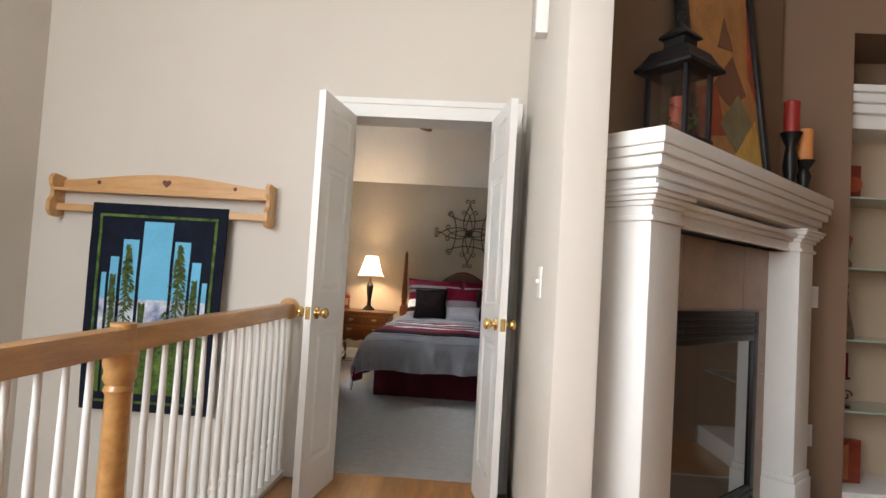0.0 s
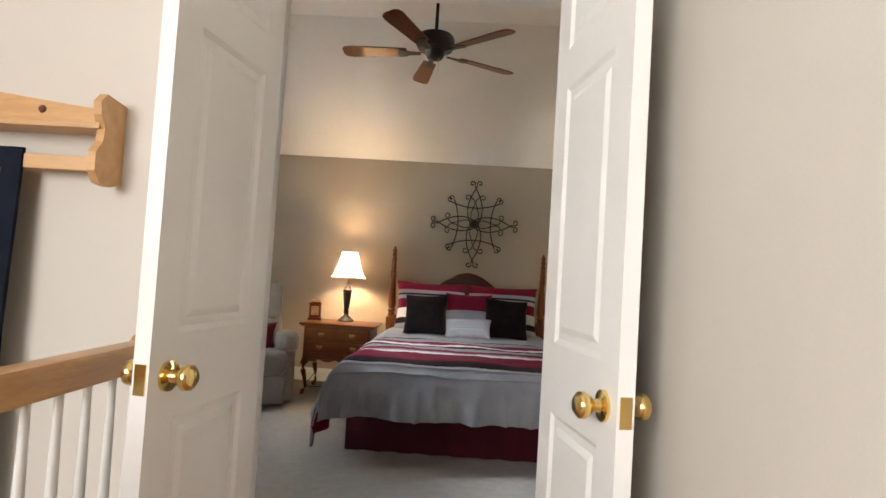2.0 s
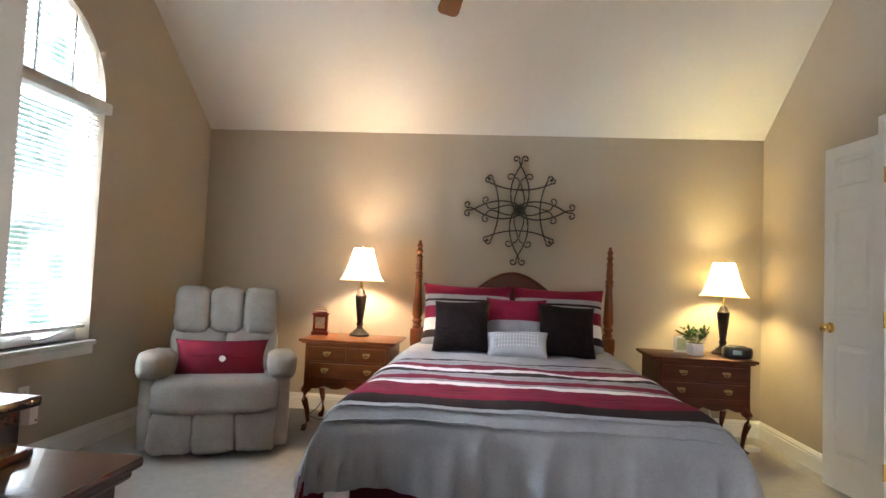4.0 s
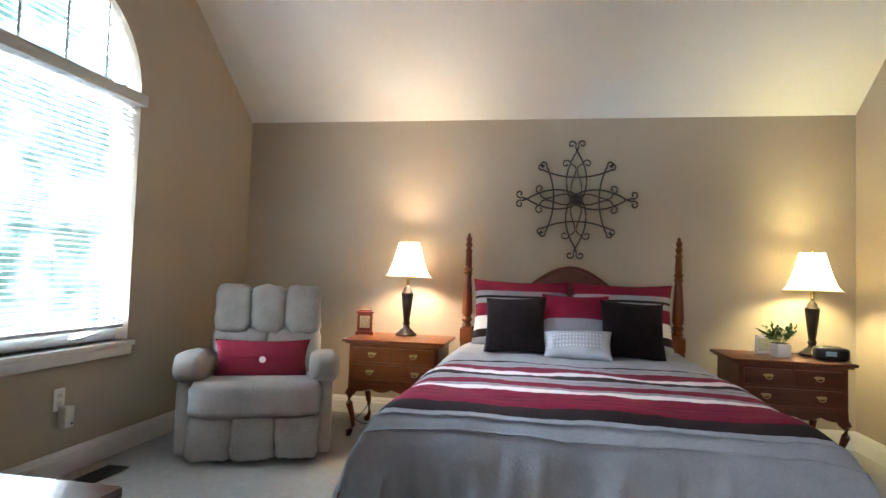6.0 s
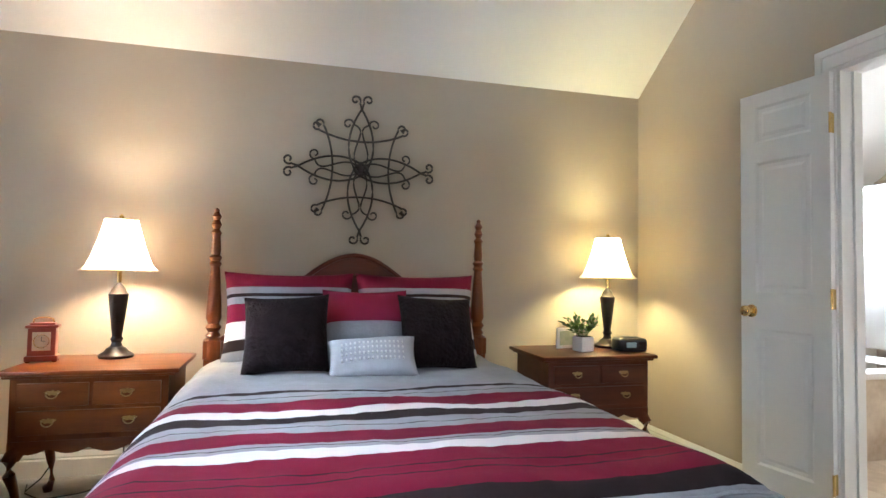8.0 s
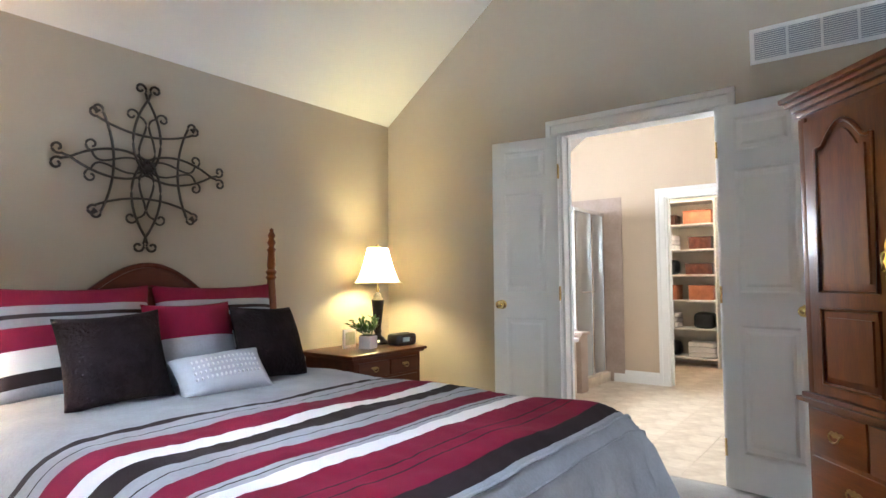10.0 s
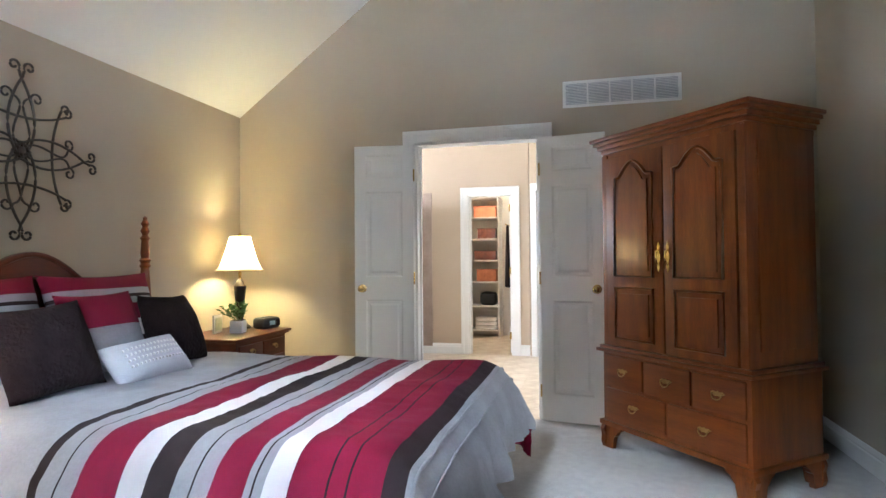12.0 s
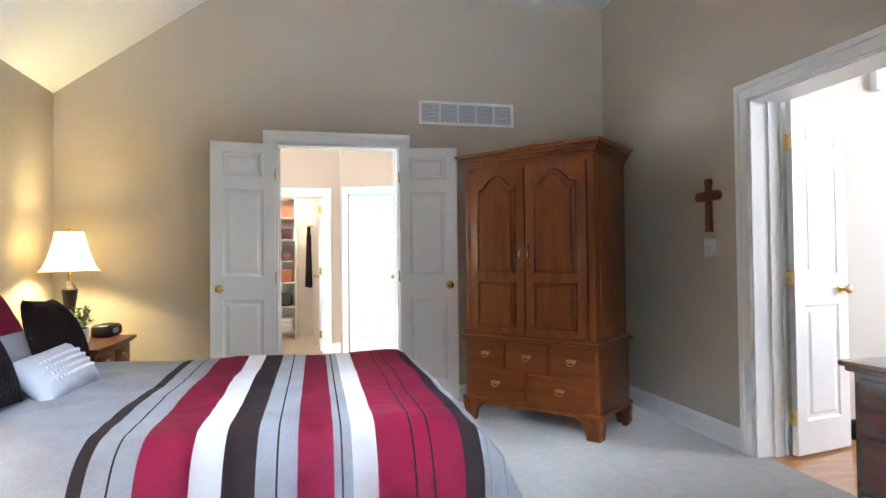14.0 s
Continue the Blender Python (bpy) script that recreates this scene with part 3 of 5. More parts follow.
Z0 = BTOP + 0.02
SHAM = [(0, 0), (0.13, 3), (0.25, 1), (0.42, 2), (0.60, 0), (0.70, 3), (0.715, 0), (0.80, 2)]
for s in (-1, 1):
    pillow("sham_pillow", pose(BCX + s * 0.35, 6.88, Z0 - 0.01, -18, 0, -2 * s), 0.70, 0.51, 0.20, [GREY, WHITEC, MAROON, BROWNC], SHAM, "large striped maroon and grey sham against headboard")
for s in (-1, 1):
    pillow("plush_pillow", pose(BCX + s * 0.37, 6.47, Z0 + 0.005, -24, 3 * s, 6 * s), 0.405, 0.39, 0.18, [FURC], (), "square dark brown plush throw pillow")
pillow("square_pillow", pose(BCX + 0.02, 6.58, Z0 + 0.015, -20, 0, 0), 0.44, 0.40, 0.16, [GREY, MAROON], [(0, 0), (0.52, 1)], "maroon and grey banded square throw pillow")
lumb = pillow("lumbar_pillow", pose(BCX + 0.02, 6.34, Z0, -42, -3, -6), 0.42, 0.22, 0.15, [LGREY], (), "small pale grey embroidered lumbar pillow")
for r in range(4):
    bm = bmesh.new()
    for i in range(15):
        u = -0.14 + 0.28 * i / 14
        v = (0.066 + 0.028 * r) / 0.11 - 1
        y = -0.075 * ((1 - abs(u / 0.21) ** 2.4) * (1 - abs(v) ** 2.4)) ** 0.5
        box(bm, u - 0.004, u + 0.004, y - 0.005, y + 0.02, 0.06 + 0.028 * r, 0.072 + 0.028 * r, 0.003)
    part("embroidery", bm, WHITEC, lumb, "raised white stitched row")

# ---- scrolled wall ornament ----
def spiral(c, r, a0, turn, n=18):
    return [(c[0] + r * (1 - 0.72 * i / n) * math.cos(a0 + turn * i / n), c[1] + r * (1 - 0.72 * i / n) * math.sin(a0 + turn * i / n)) for i in range(n + 1)]


def bez(p0, p1, p2, p3, n=16):
    return [tuple((1 - t) ** 3 * a + 3 * t * (1 - t) ** 2 * b + 3 * t * t * (1 - t) * c + t ** 3 * d for a, b, c, d in zip(p0, p1, p2, p3)) for t in [i / n for i in range(n + 1)]]


art = thing("wall_ornament", pose(-0.095, 7.172, 1.722), "dark wrought iron scrolled cross ornament on wall", "wall decor")
R = 0.455


def bar(pts, k, r=0.0068, y=0.0):
    c, s = math.cos(k * math.pi / 2), math.sin(k * math.pi / 2)
    part("scroll_bar", tube([(R * (c * u - s * w), y, R * (s * u + c * w)) for u, w in pts], r, 6), IRON, art, smooth=60)


for k in range(4):
    for s in (-1, 1):
        arm = bez((s * 0.0, -0.10), (s * 0.22, 0.12), (s * 0.22, 0.48), (-s * 0.005, 0.82), 18) + [(-s * 0.02, 0.88)]
        bar(arm + spiral((-s * 0.085, 0.93), 0.07, math.atan2(-0.05, s * 0.065), s * 6.6), k, y=0.004 * s)
        ring = bez((0, 0), (s * 0.26, 0.22), (s * -0.16, 0.52), (s * 0.10, 0.60), 14)
        bar(ring + spiral((s * 0.175, 0.60), 0.075, math.pi if s > 0 else 0, -s * 6.2), k, 0.0058, y=-0.004 * s)
    side = bez((-0.55, 0.49), (-0.2, 0.33), (0.2, 0.33), (0.55, 0.49), 18)
    bar(spiral((-0.58, 0.55), 0.06, -math.pi / 3, -6.4)[::-1] + side + spiral((0.58, 0.55), 0.06, -2 * math.pi / 3, 6.4), k, y=-0.003)
part("hub", lathe([(0.002, -0.012), (0.022, -0.008), (0.026, 0.0), (0.018, 0.010), (0.002, 0.014)], 12, Matrix.Rotation(radians(90), 4, "X")), IRON, art, "rosette boss", smooth=60)
for a in range(6):
    part("petal", lathe([(0.002, 0.018), (0.008, 0.024), (0.009, 0.034), (0.002, 0.044)], 8, Matrix.Translation((0, -0.006, 0)) @ Matrix.Rotation(a * math.pi / 3, 4, "Y")), IRON, art, smooth=60)

# ---- bedroom: case furniture ----
def bail_pull(parent, x, y, z, s=1.0, wide=0.042):
    """A brass plate and hanging bail on a front that faces -y."""
    o = [(-0.9, 0.25), (-0.55, 0.8), (-0.2, 0.55), (0, 1.0), (0.2, 0.55), (0.55, 0.8), (0.9, 0.25), (0.6, -0.2), (0.35, -0.75), (0, -0.5), (-0.35, -0.75), (-0.6, -0.2)]
    bm = prism([(x + u * wide * s, z + w * 0.016 * s) for u, w in o], y - 0.0025, y)
    h = part("pull", bm, OLDBRASS, parent, "antique brass plate pull")
    pts = [(x + wide * 0.62 * s * math.cos(a), y - 0.012 - 0.004 * math.sin(a), z - 0.024 * s * math.sin(a)) for a in [math.pi * i / 10 for i in range(11)]]
    pts = [(x + wide * 0.62 * s, y, z)] + pts + [(x - wide * 0.62 * s, y, z)]
    part("bail", tube(pts, 0.0032 * s, 6), OLDBRASS, h, smooth=60)


def drawer(parent, x0, x1, y, z0, z1, mat=CHERRYH, pulls=1, s=1.0):
    bm = boxes((x0, x1, y - 0.012, y + 0.02, z0, z1), bevel=0.006)
    d = part("drawer", bm, mat, parent, smooth=35)
    for i in range(pulls):
        bail_pull(d, x0 + (x1 - x0) * (i + 0.5) / pulls if pulls == 1 else x0 + (x1 - x0) * (0.22 + 0.56 * i), y - 0.012, (z0 + z1) / 2 + 0.008, s)


def cabriole(parent, x, y, sx, sy, top, mat):
    rows = [(0.000, 0.030, top), (0.000, 0.032, top - 0.04), (0.022, 0.030, top - 0.09), (0.020, 0.024, top - 0.15), (0.004, 0.018, top - 0.22), (-0.006, 0.014, 0.06), (0.004, 0.015, 0.035), (0.018, 0.024, 0.02), (0.018, 0.020, 0.0)]
    part("leg", tube([(x + sx * o, y + sy * o, z) for o, r, z in rows], [r for o, r, z in rows], 10), mat, parent, "curved cabriole leg", smooth=60)


def nightstand(name, m, label, mat, mat2):
    root = thing(name, m, label, "nightstand", "nightstands beside the bed")
    w, d, zt = 0.31, 0.46, 0.66
    bm = boxes((-0.355, 0.355, -0.02, d + 0.03, zt - 0.022, zt), bevel=0.008)
    box(bm, -0.335, 0.335, -0.008, d + 0.02, zt - 0.034, zt - 0.020, 0.004)
    part("top", bm, mat, root, "polished overhanging top", smooth=35)
    part("case", boxes((-w, w, 0.012, d, 0.34, zt - 0.033), bevel=0.003), mat2, root)
    drawer(root, -w + 0.03, -0.008, 0.012, 0.505, 0.605, mat, 1, 0.85)
    drawer(root, 0.008, w - 0.03, 0.012, 0.505, 0.605, mat, 1, 0.85)
    drawer(root, -w + 0.03, w - 0.03, 0.012, 0.385, 0.488, mat, 2, 0.85)
    ap = [(-w, 0.36), (w, 0.36)] + [(w - 2 * w * i / 40, 0.325 - 0.022 * abs(math.sin(i / 40 * math.pi * 4)) + 0.03 * (abs(i - 20) > 16) * -1) for i in range(41)]
    part("apron", prism(ap, 0.010, 0.026), mat, root, "scalloped apron")
    for sx in (-1, 1):
        cabriole(root, sx * (w - 0.03), 0.04, sx, -1, 0.37, mat2)
        cabriole(root, sx * (w - 0.03), d - 0.03, sx, 1, 0.37, mat2)
    return root


nightstand("nightstand", pose(-1.315, 6.53, 0), "reddish cherry lowboy nightstand with brass pulls", CHERRYH, CHERRY)
nightstand("nightstand", pose(1.20, 6.60, 0), "cherry lowboy nightstand in the corner, colour darkened for shade", CHERRY_SHADE, CHERRY_SHADE)


def translucent(name, color):
    m = bpy.data.materials.new(name)
    m.use_nodes = True
    n, l = m.node_tree.nodes, m.node_tree.links
    d, t, mix, e, add = n.new("ShaderNodeBsdfDiffuse"), n.new("ShaderNodeBsdfTranslucent"), n.new("ShaderNodeMixShader"), n.new("ShaderNodeTexNoise"), n.new("ShaderNodeBump")
    d.inputs[0].default_value = t.inputs[0].default_value = (*color, 1)
    e.inputs["Scale"].default_value = 240
    add.inputs["Strength"].default_value = 0.1
    l.new(e.outputs[0], add.inputs["Height"])
    l.new(add.outputs[0], d.inputs["Normal"])
    mix.inputs[0].default_value = 0.82
    l.new(d.outputs[0], mix.inputs[1])
    l.new(t.outputs[0], mix.inputs[2])
    l.new(mix.outputs[0], n["Material Output"].inputs[0])
    return m


SHADE = translucent("ivory_lampshade", (0.95, 0.89, 0.77))


def table_lamp(m, label):
    root = thing("table_lamp", m, label, "lamp", "bedside lamps")
    part("base", lathe([(0.078, 0), (0.08, 0.012), (0.072, 0.02), (0.055, 0.03), (0.045, 0.045), (0.028, 0.055), (0.022, 0.075), (0.030, 0.09), (0.022, 0.105), (0.024, 0.12), (0.034, 0.2), (0.045, 0.30), (0.046, 0.315), (0.036, 0.325), (0.030, 0.345), (0.018, 0.36), (0.010, 0.37), (0.009, 0.42)], 24), BRONZE, root, "turned dark bronze lamp base", smooth=40)
    part("stem", lathe([(0.011, 0.372), (0.011, 0.43), (0.016, 0.435), (0.016, 0.47)], 12), BRASS, root, "brass socket stem", smooth=40)
    n = 40
    prof = [(0.175 - 0.10 * t ** 0.62, 0.43 + 0.255 * t) for t in [i / 10 for i in range(11)]]
    bm = bmesh.new()
    rows = [[bm.verts.new((r * (1 + 0.012 * math.cos(4 * 2 * math.pi * k / n)) * math.cos(2 * math.pi * k / n), r * (1 + 0.012 * math.cos(8 * math.pi * k / n)) * math.sin(2 * math.pi * k / n), z)) for k in range(n)] for r, z in prof]
    for a, b in zip(rows, rows[1:]):
        for k in range(n):
            bm.faces.new((a[k], a[(k + 1) % n], b[(k + 1) % n], b[k]))
    sh = part("shade", bm, SHADE, root, "lit ivory bell shade", smooth=60)
    for r, z in ((prof[0][0], prof[0][1]), (prof[-1][0], prof[-1][1])):
        part("shade_trim", tube([(r * 1.006 * math.cos(2 * math.pi * k / n), r * 1.006 * math.sin(2 * math.pi * k / n), z) for k in range(n)], 0.0035, 6, closed=True), OLDBRASS, sh, "braided trim", smooth=60)
    for k in range(6):
        a = 2 * math.pi * (k + 0.5) / 6
        part("shade_rib", tube([(r * 1.01 * math.cos(a), r * 1.01 * math.sin(a), z) for r, z in prof], 0.002, 5), SHADE, sh)
    part("harp", tube([(0.045 * math.sin(a), 0, 0.575 - 0.105 * math.cos(a)) for a in [math.pi * (0.1 + 1.9 * i / 20) for i in range(20)]], 0.002, 5), BRASS, root)
    part("finial", lathe([(0.004, 0.68), (0.010, 0.69), (0.012, 0.70), (0.004, 0.712)], 12), BRASS, root, smooth=60)
    part("bulb", lathe([(0.012, 0.47), (0.014, 0.49), (0.018, 0.50), (0.014, 0.505)], 12), CERAM, root, smooth=60)
    return root


table_lamp(pose(-1.315, 6.90, 0.66), "lit bronze table lamp with ivory shade on nightstand")
table_lamp(pose(1.45, 6.95, 0.66), "lit bronze table lamp beside the clock radio")

# clock on the first nightstand
ck = thing("mantel_clock", pose(-1.60, 6.80, 0.66, 0, 0, 10), "small red mahogany carriage clock on nightstand", "clock")
RW = material("red_mahogany", (0.20, 0.03, 0.015), 0.3, 0.25, 4, 40, 0.08, stretch=(2, 2, 9), coat=0.3)
part("case", boxes((-0.065, 0.065, -0.042, 0.042, 0.006, 0.03), (-0.055, 0.055, -0.035, 0.035, 0.03, 0.16), (-0.065, 0.065, -0.042, 0.042, 0.158, 0.172), (-0.05, 0.05, -0.03, 0.03, 0.172, 0.182), bevel=0.004), RW, ck, smooth=35)
part("dial", boxes((-0.036, 0.036, -0.0385, -0.034, 0.055, 0.14)), material("aged_dial", (0.55, 0.42, 0.28), 0.5, 0.1, 40, 90, 0.05), ck, "pale square dial")
part("dial_ring", tube([(0.030 * math.cos(a), -0.040, 0.098 + 0.030 * math.sin(a)) for a in [2 * math.pi * i / 24 for i in range(24)]], 0.002, 6, closed=True), BRASS, ck)
part("hand", boxes((-0.001, 0.001, -0.0405, -0.039, 0.098, 0.120), (0.0, 0.016, -0.0405, -0.039, 0.097, 0.099)), BLACKM, ck)
part("handle", tube([(-0.04, 0, 0.182), (-0.038, 0, 0.198), (-0.015, 0, 0.205), (0.015, 0, 0.205), (0.038, 0, 0.198), (0.04, 0, 0.182)], 0.004, 8), BRASS, ck, smooth=60)
for sx in (-1, 1):
    for sy in (-1, 1):
        part("foot", lathe([(0.008, 0), (0.010, 0.004), (0.007, 0.008)], 10, Matrix.Translation((sx * 0.052, sy * 0.03, 0))), BRASS, ck, smooth=60)

# plant, card and clock radio on the second nightstand
pot = thing("potted_plant", pose(1.20, 6.80, 0.66, 0, 0, 12), "small green artificial plant in white square pot", "plant")
bm = boxes((-0.045, 0.045, -0.045, 0.045, 0.0, 0.085), bevel=0.006)
part("pot", bm, CERAM, pot, "white square ceramic pot", smooth=35)
part("soil", boxes((-0.038, 0.038, -0.038, 0.038, 0.084, 0.088)), BROWNC, pot)
rnd = random.Random(4)
for i in range(26):
    a, lean, ln = rnd.uniform(0, 6.28), rnd.uniform(0.15, 1.15), rnd.uniform(0.08, 0.14)
    base = Vector((0.02 * math.cos(a), 0.02 * math.sin(a), 0.085))
    d = Vector((math.cos(a) * math.sin(lean), math.sin(a) * math.sin(lean), math.cos(lean)))
    bm = bmesh.new()
    tube([base, base + d * ln * 0.5, base + d * ln], 0.0012, 4, bm)
    for k in range(7):
        p = base + d * ln * (0.35 + 0.1 * k)
        q = (d + Vector((rnd.uniform(-1, 1), rnd.uniform(-1, 1), rnd.uniform(-0.6, 0.6)))).normalized()
        s = q.cross(Vector((0.3, 0.2, 1))).normalized() * 0.010
        L = rnd.uniform(0.026, 0.042)
        v = [bm.verts.new(p), bm.verts.new(p + q * L * 0.5 + s), bm.verts.new(p + q * L), bm.verts.new(p + q * L * 0.5 - s + Vector((0, 0, 0.002)))]
        bm.faces.new(v)
    part("sprig", bm, LEAF, pot)
cd = thing("photo_stand", pose(1.16, 6.93, 0.66, 0, 0, 14), "small pale photo frame standing behind the plant", "picture frame")
part("frame", boxes((-0.075, 0.075, 0, 0.012, 0.0, 0.125), bevel=0.003), CERAM, cd, smooth=35)
part("picture", boxes((-0.055, 0.055, -0.003, 0.002, 0.02, 0.105)), material("faded_print", (0.55, 0.56, 0.42), 0.4, 0.2, 25, 80, 0.05, second=(0.35, 0.42, 0.25)), cd)
rad = thing("clock_radio", pose(1.47, 6.74, 0.66, 0, 0, -8), "black oval clock radio on nightstand", "radio")
bm = puff((0.19, 0.13, 0.085), 10, 0.4, m=Matrix.Translation((0, 0, 0.043)))
part("body", bm, BLACKM, rad, smooth=60)
part("display", boxes((-0.045, 0.015, -0.068, -0.058, 0.03, 0.06), bevel=0.003), material("pale_display", (0.30, 0.42, 0.46), 0.2, 0.1, 40, 90, 0.02), rad, "pale bluish display", smooth=35)
part("speaker", boxes((0.03, 0.075, -0.064, -0.055, 0.02, 0.065), bevel=0.003), BROWNC, rad)
part("button_row", boxes((-0.05, 0.05, -0.02, 0.01, 0.083, 0.089), bevel=0.002), BLACKM, rad)

# ---- armoire ----
arm = thing("armoire", pose(1.345, 4.36, 0, 0, 0, -140), "large cherry armoire with arched doors and drawers", "armoire")
W, D = 1.04, 0.56
part("lower_case", boxes((0.02, W - 0.02, 0.02, D, 0.15, 0.585), (0.0, W, 0.0, D + 0.01, 0.135, 0.165), bevel=0.005), CHERRY, arm, smooth=35)
part("waist_moulding", boxes((-0.012, W + 0.012, -0.012, D + 0.01, 0.585, 0.605), (0.004, W - 0.004, 0.004, D + 0.005, 0.605, 0.625), bevel=0.006), CHERRYH, arm, "moulded waist ledge", smooth=35)
part("upper_case", boxes((0.03, W - 0.03, 0.03, D - 0.01, 0.62, 1.80), bevel=0.004), CHERRY, arm, smooth=35)
for x0 in (0.03, W - 0.075):
    part("corner_stile", boxes((x0, x0 + 0.045, 0.018, 0.05, 0.625, 1.79), bevel=0.008), CHERRY, arm, smooth=35)
for o, z0, z1 in ((0.035, 1.775, 1.80), (0.02, 1.80, 1.825), (0.004, 1.825, 1.85), (-0.014, 1.85, 1.872), (-0.03, 1.872, 1.895)):
    part("cornice_moulding", boxes((o, W - o, o, D + 0.005, z0, z1), bevel=0.007), CHERRYH, arm, "stepped crown cornice", smooth=35)
for side in (0.03, W - 0.03):
    s = -1 if side < 0.5 else 1
    for z0, z1 in ((0.70, 1.72),):
        part("side_panel", boxes((min(side, side + s * 0.008), max(side, side + s * 0.008), 0.10, D - 0.08, z0, z1), bevel=0.003), CHERRY, arm, smooth=35)
for k in range(2):
    x0, x1 = (0.078, W / 2 - 0.004) if k == 0 else (W / 2 + 0.004, W - 0.078)
    dr = part("door", boxes((x0, x1, 0.008, 0.032, 0.632, 1.765), bevel=0.004), CHERRY, arm, "arched raised-panel door", smooth=35)

    def field(z0, z1, arch, inset, y0, y1):
        a, b = x0 + 0.07 + inset, x1 - 0.07 - inset
        pts = [(a, z0 + inset), (b, z0 + inset)]
        if arch:
            for i in range(21):
                t = i / 20
                u = b + (a - b) * t
                c = abs(2 * t - 1)
                lift = 0.085 * (math.cos(min(c / 0.72, 1) * math.pi / 2)) if c < 0.72 else 0.0
                pts.append((u, z1 - 0.085 - inset + lift))
        else:
            pts += [(b, z1 - inset), (a, z1 - inset)]
        return prism(pts, y0, y1)
    for z0, z1, arch in ((0.68, 0.98, False), (1.05, 1.72, True)):
        o = field(z0, z1, arch, 0, 0.006, 0.01)
        loop = [v.co.copy() for v in o.verts][: len(o.verts) // 2]
        o.free()
        part("panel_moulding", tube(loop, 0.010, 6, closed=True), CHERRYH, dr, smooth=60)
        part("raised_panel", field(z0, z1, arch, 0.032, -0.001, 0.01), CHERRY, dr)
    xs = x1 - 0.028 if k == 0 else x0 + 0.028
    hd = part("escutcheon", prism([(xs + u * 0.016, 1.16 + w * 0.085) for u, w in ((0, -1), (0.6, -0.7), (0.4, -0.3), (1, 0), (0.4, 0.3), (0.6, 0.7), (0, 1), (-0.6, 0.7), (-0.4, 0.3), (-1, 0), (-0.4, -0.3), (-0.6, -0.7))], 0.004, 0.008), BRASS, dr, "brass escutcheon plate")
    part("handle", tube([(xs, 0.004, 1.12), (xs, -0.014, 1.13), (xs, -0.016, 1.16), (xs, -0.014, 1.19), (xs, 0.004, 1.20)], 0.004, 6), BRASS, dr, smooth=60)
for x0, x1 in ((0.045, 0.345), (0.362, 0.678), (0.695, W - 0.045)):
    drawer(arm, x0, x1, 0.022, 0.385, 0.565, CHERRYH, 1, 1.1)
for x0, x1 in ((0.045, 0.51), (0.53, W - 0.045)):
    drawer(arm, x0, x1, 0.022, 0.185, 0.368, CHERRYH, 1, 1.1)


def ogee_foot(x, y, sx, sy):
    o = [(0, 0.14), (0.16, 0.14), (0.15, 0.115), (0.125, 0.105), (0.115, 0.085), (0.10, 0.075), (0.095, 0.05), (0.085, 0.0), (0.0, 0.0), (-0.012, 0.03), (-0.006, 0.075), (-0.016, 0.11)]
    a = prism([(x + sx * u, z) for u, z in o], y, y + sy * 0.03)
    b = prism([(y + sy * u, z) for u, z in o], x, x + sx * 0.03, "x")
    me = bpy.data.meshes.new("tmp")
    b.to_mesh(me)
    a.from_mesh(me)
    b.free()
    part("foot", a, CHERRY, arm, "carved ogee bracket foot")


for x, sx in ((0.012, 1), (W - 0.012, -1)):
    ogee_foot(x, 0.012, sx, 1)
    ogee_foot(x, D - 0.005, sx, -1)

# ---- dresser just inside the entry ----
drs = thing("dresser", pose(-0.965, 3.54, 0, 0, 0, 180) @ Matrix.Diagonal((1, 1.43, 0.93, 1)), "dark mahogany dresser with stepped glossy top", "dresser")
part("case", boxes((0.03, 1.55, 0.03, 0.40, 0.06, 0.775), bevel=0.004), MAHOG, drs, smooth=35)
part("base", boxes((0.015, 1.565, 0.015, 0.402, 0.0, 0.09), bevel=0.008), MAHOG, drs, smooth=35)
part("top", boxes((0.0, 1.58, 0.0, 0.402, 0.795, 0.82), (0.012, 1.57, 0.012, 0.40, 0.775, 0.797), bevel=0.009), MAHOG, drs, "glossy moulded top", smooth=35)
deck = part("deck", boxes((0.20, 1.31, 0.06, 0.40, 0.84, 0.925), (0.185, 1.325, 0.045, 0.402, 0.82, 0.842), bevel=0.006), MAHOG, drs, "raised jewellery deck", smooth=35)
part("deck_top", boxes((0.18, 1.33, 0.04, 0.402, 0.925, 0.948), bevel=0.008), MAHOG, deck, smooth=35)
for r in range(3):
    for c in range(2):
        drawer(drs, 0.06 + 0.745 * c, 0.785 + 0.745 * c, 0.03, 0.11 + 0.22 * r, 0.315 + 0.22 * r, MAHOG, 2)

# ---- recliner ----
rec = thing("recliner", pose(-2.07, 6.17, 0, 0, 0, 22) @ Matrix.Scale(0.94, 4), "pale grey microfibre recliner with tufted back", "armchair")
WR_ = 0.006


def pad(size, seed, e=0.34, m=None):
    """A stuffed upholstery pad: soft bulges, creases that run in from its seams."""
    bm = puff(size, 22, e)
    for v in bm.verts:
        p = v.co
        edge = max(abs(p.x) / size[0], abs(p.z) / size[2]) * 2
        crease = noise.noise(Vector((p.z * 34 + seed * 5, p.x * 9, seed))) if abs(p.x) / size[0] > abs(p.z) / size[2] else noise.noise(Vector((p.x * 34 + seed * 5, p.z * 9, seed)))
        soft = noise.noise(Vector((p.x * 6, p.y * 6, p.z * 6 + seed * 3)))
        v.co += p.normalized() * (0.010 * soft + 0.015 * crease * min(1.0, edge) ** 2)
    if m is not None:
        bm.transform(m)
    return bm


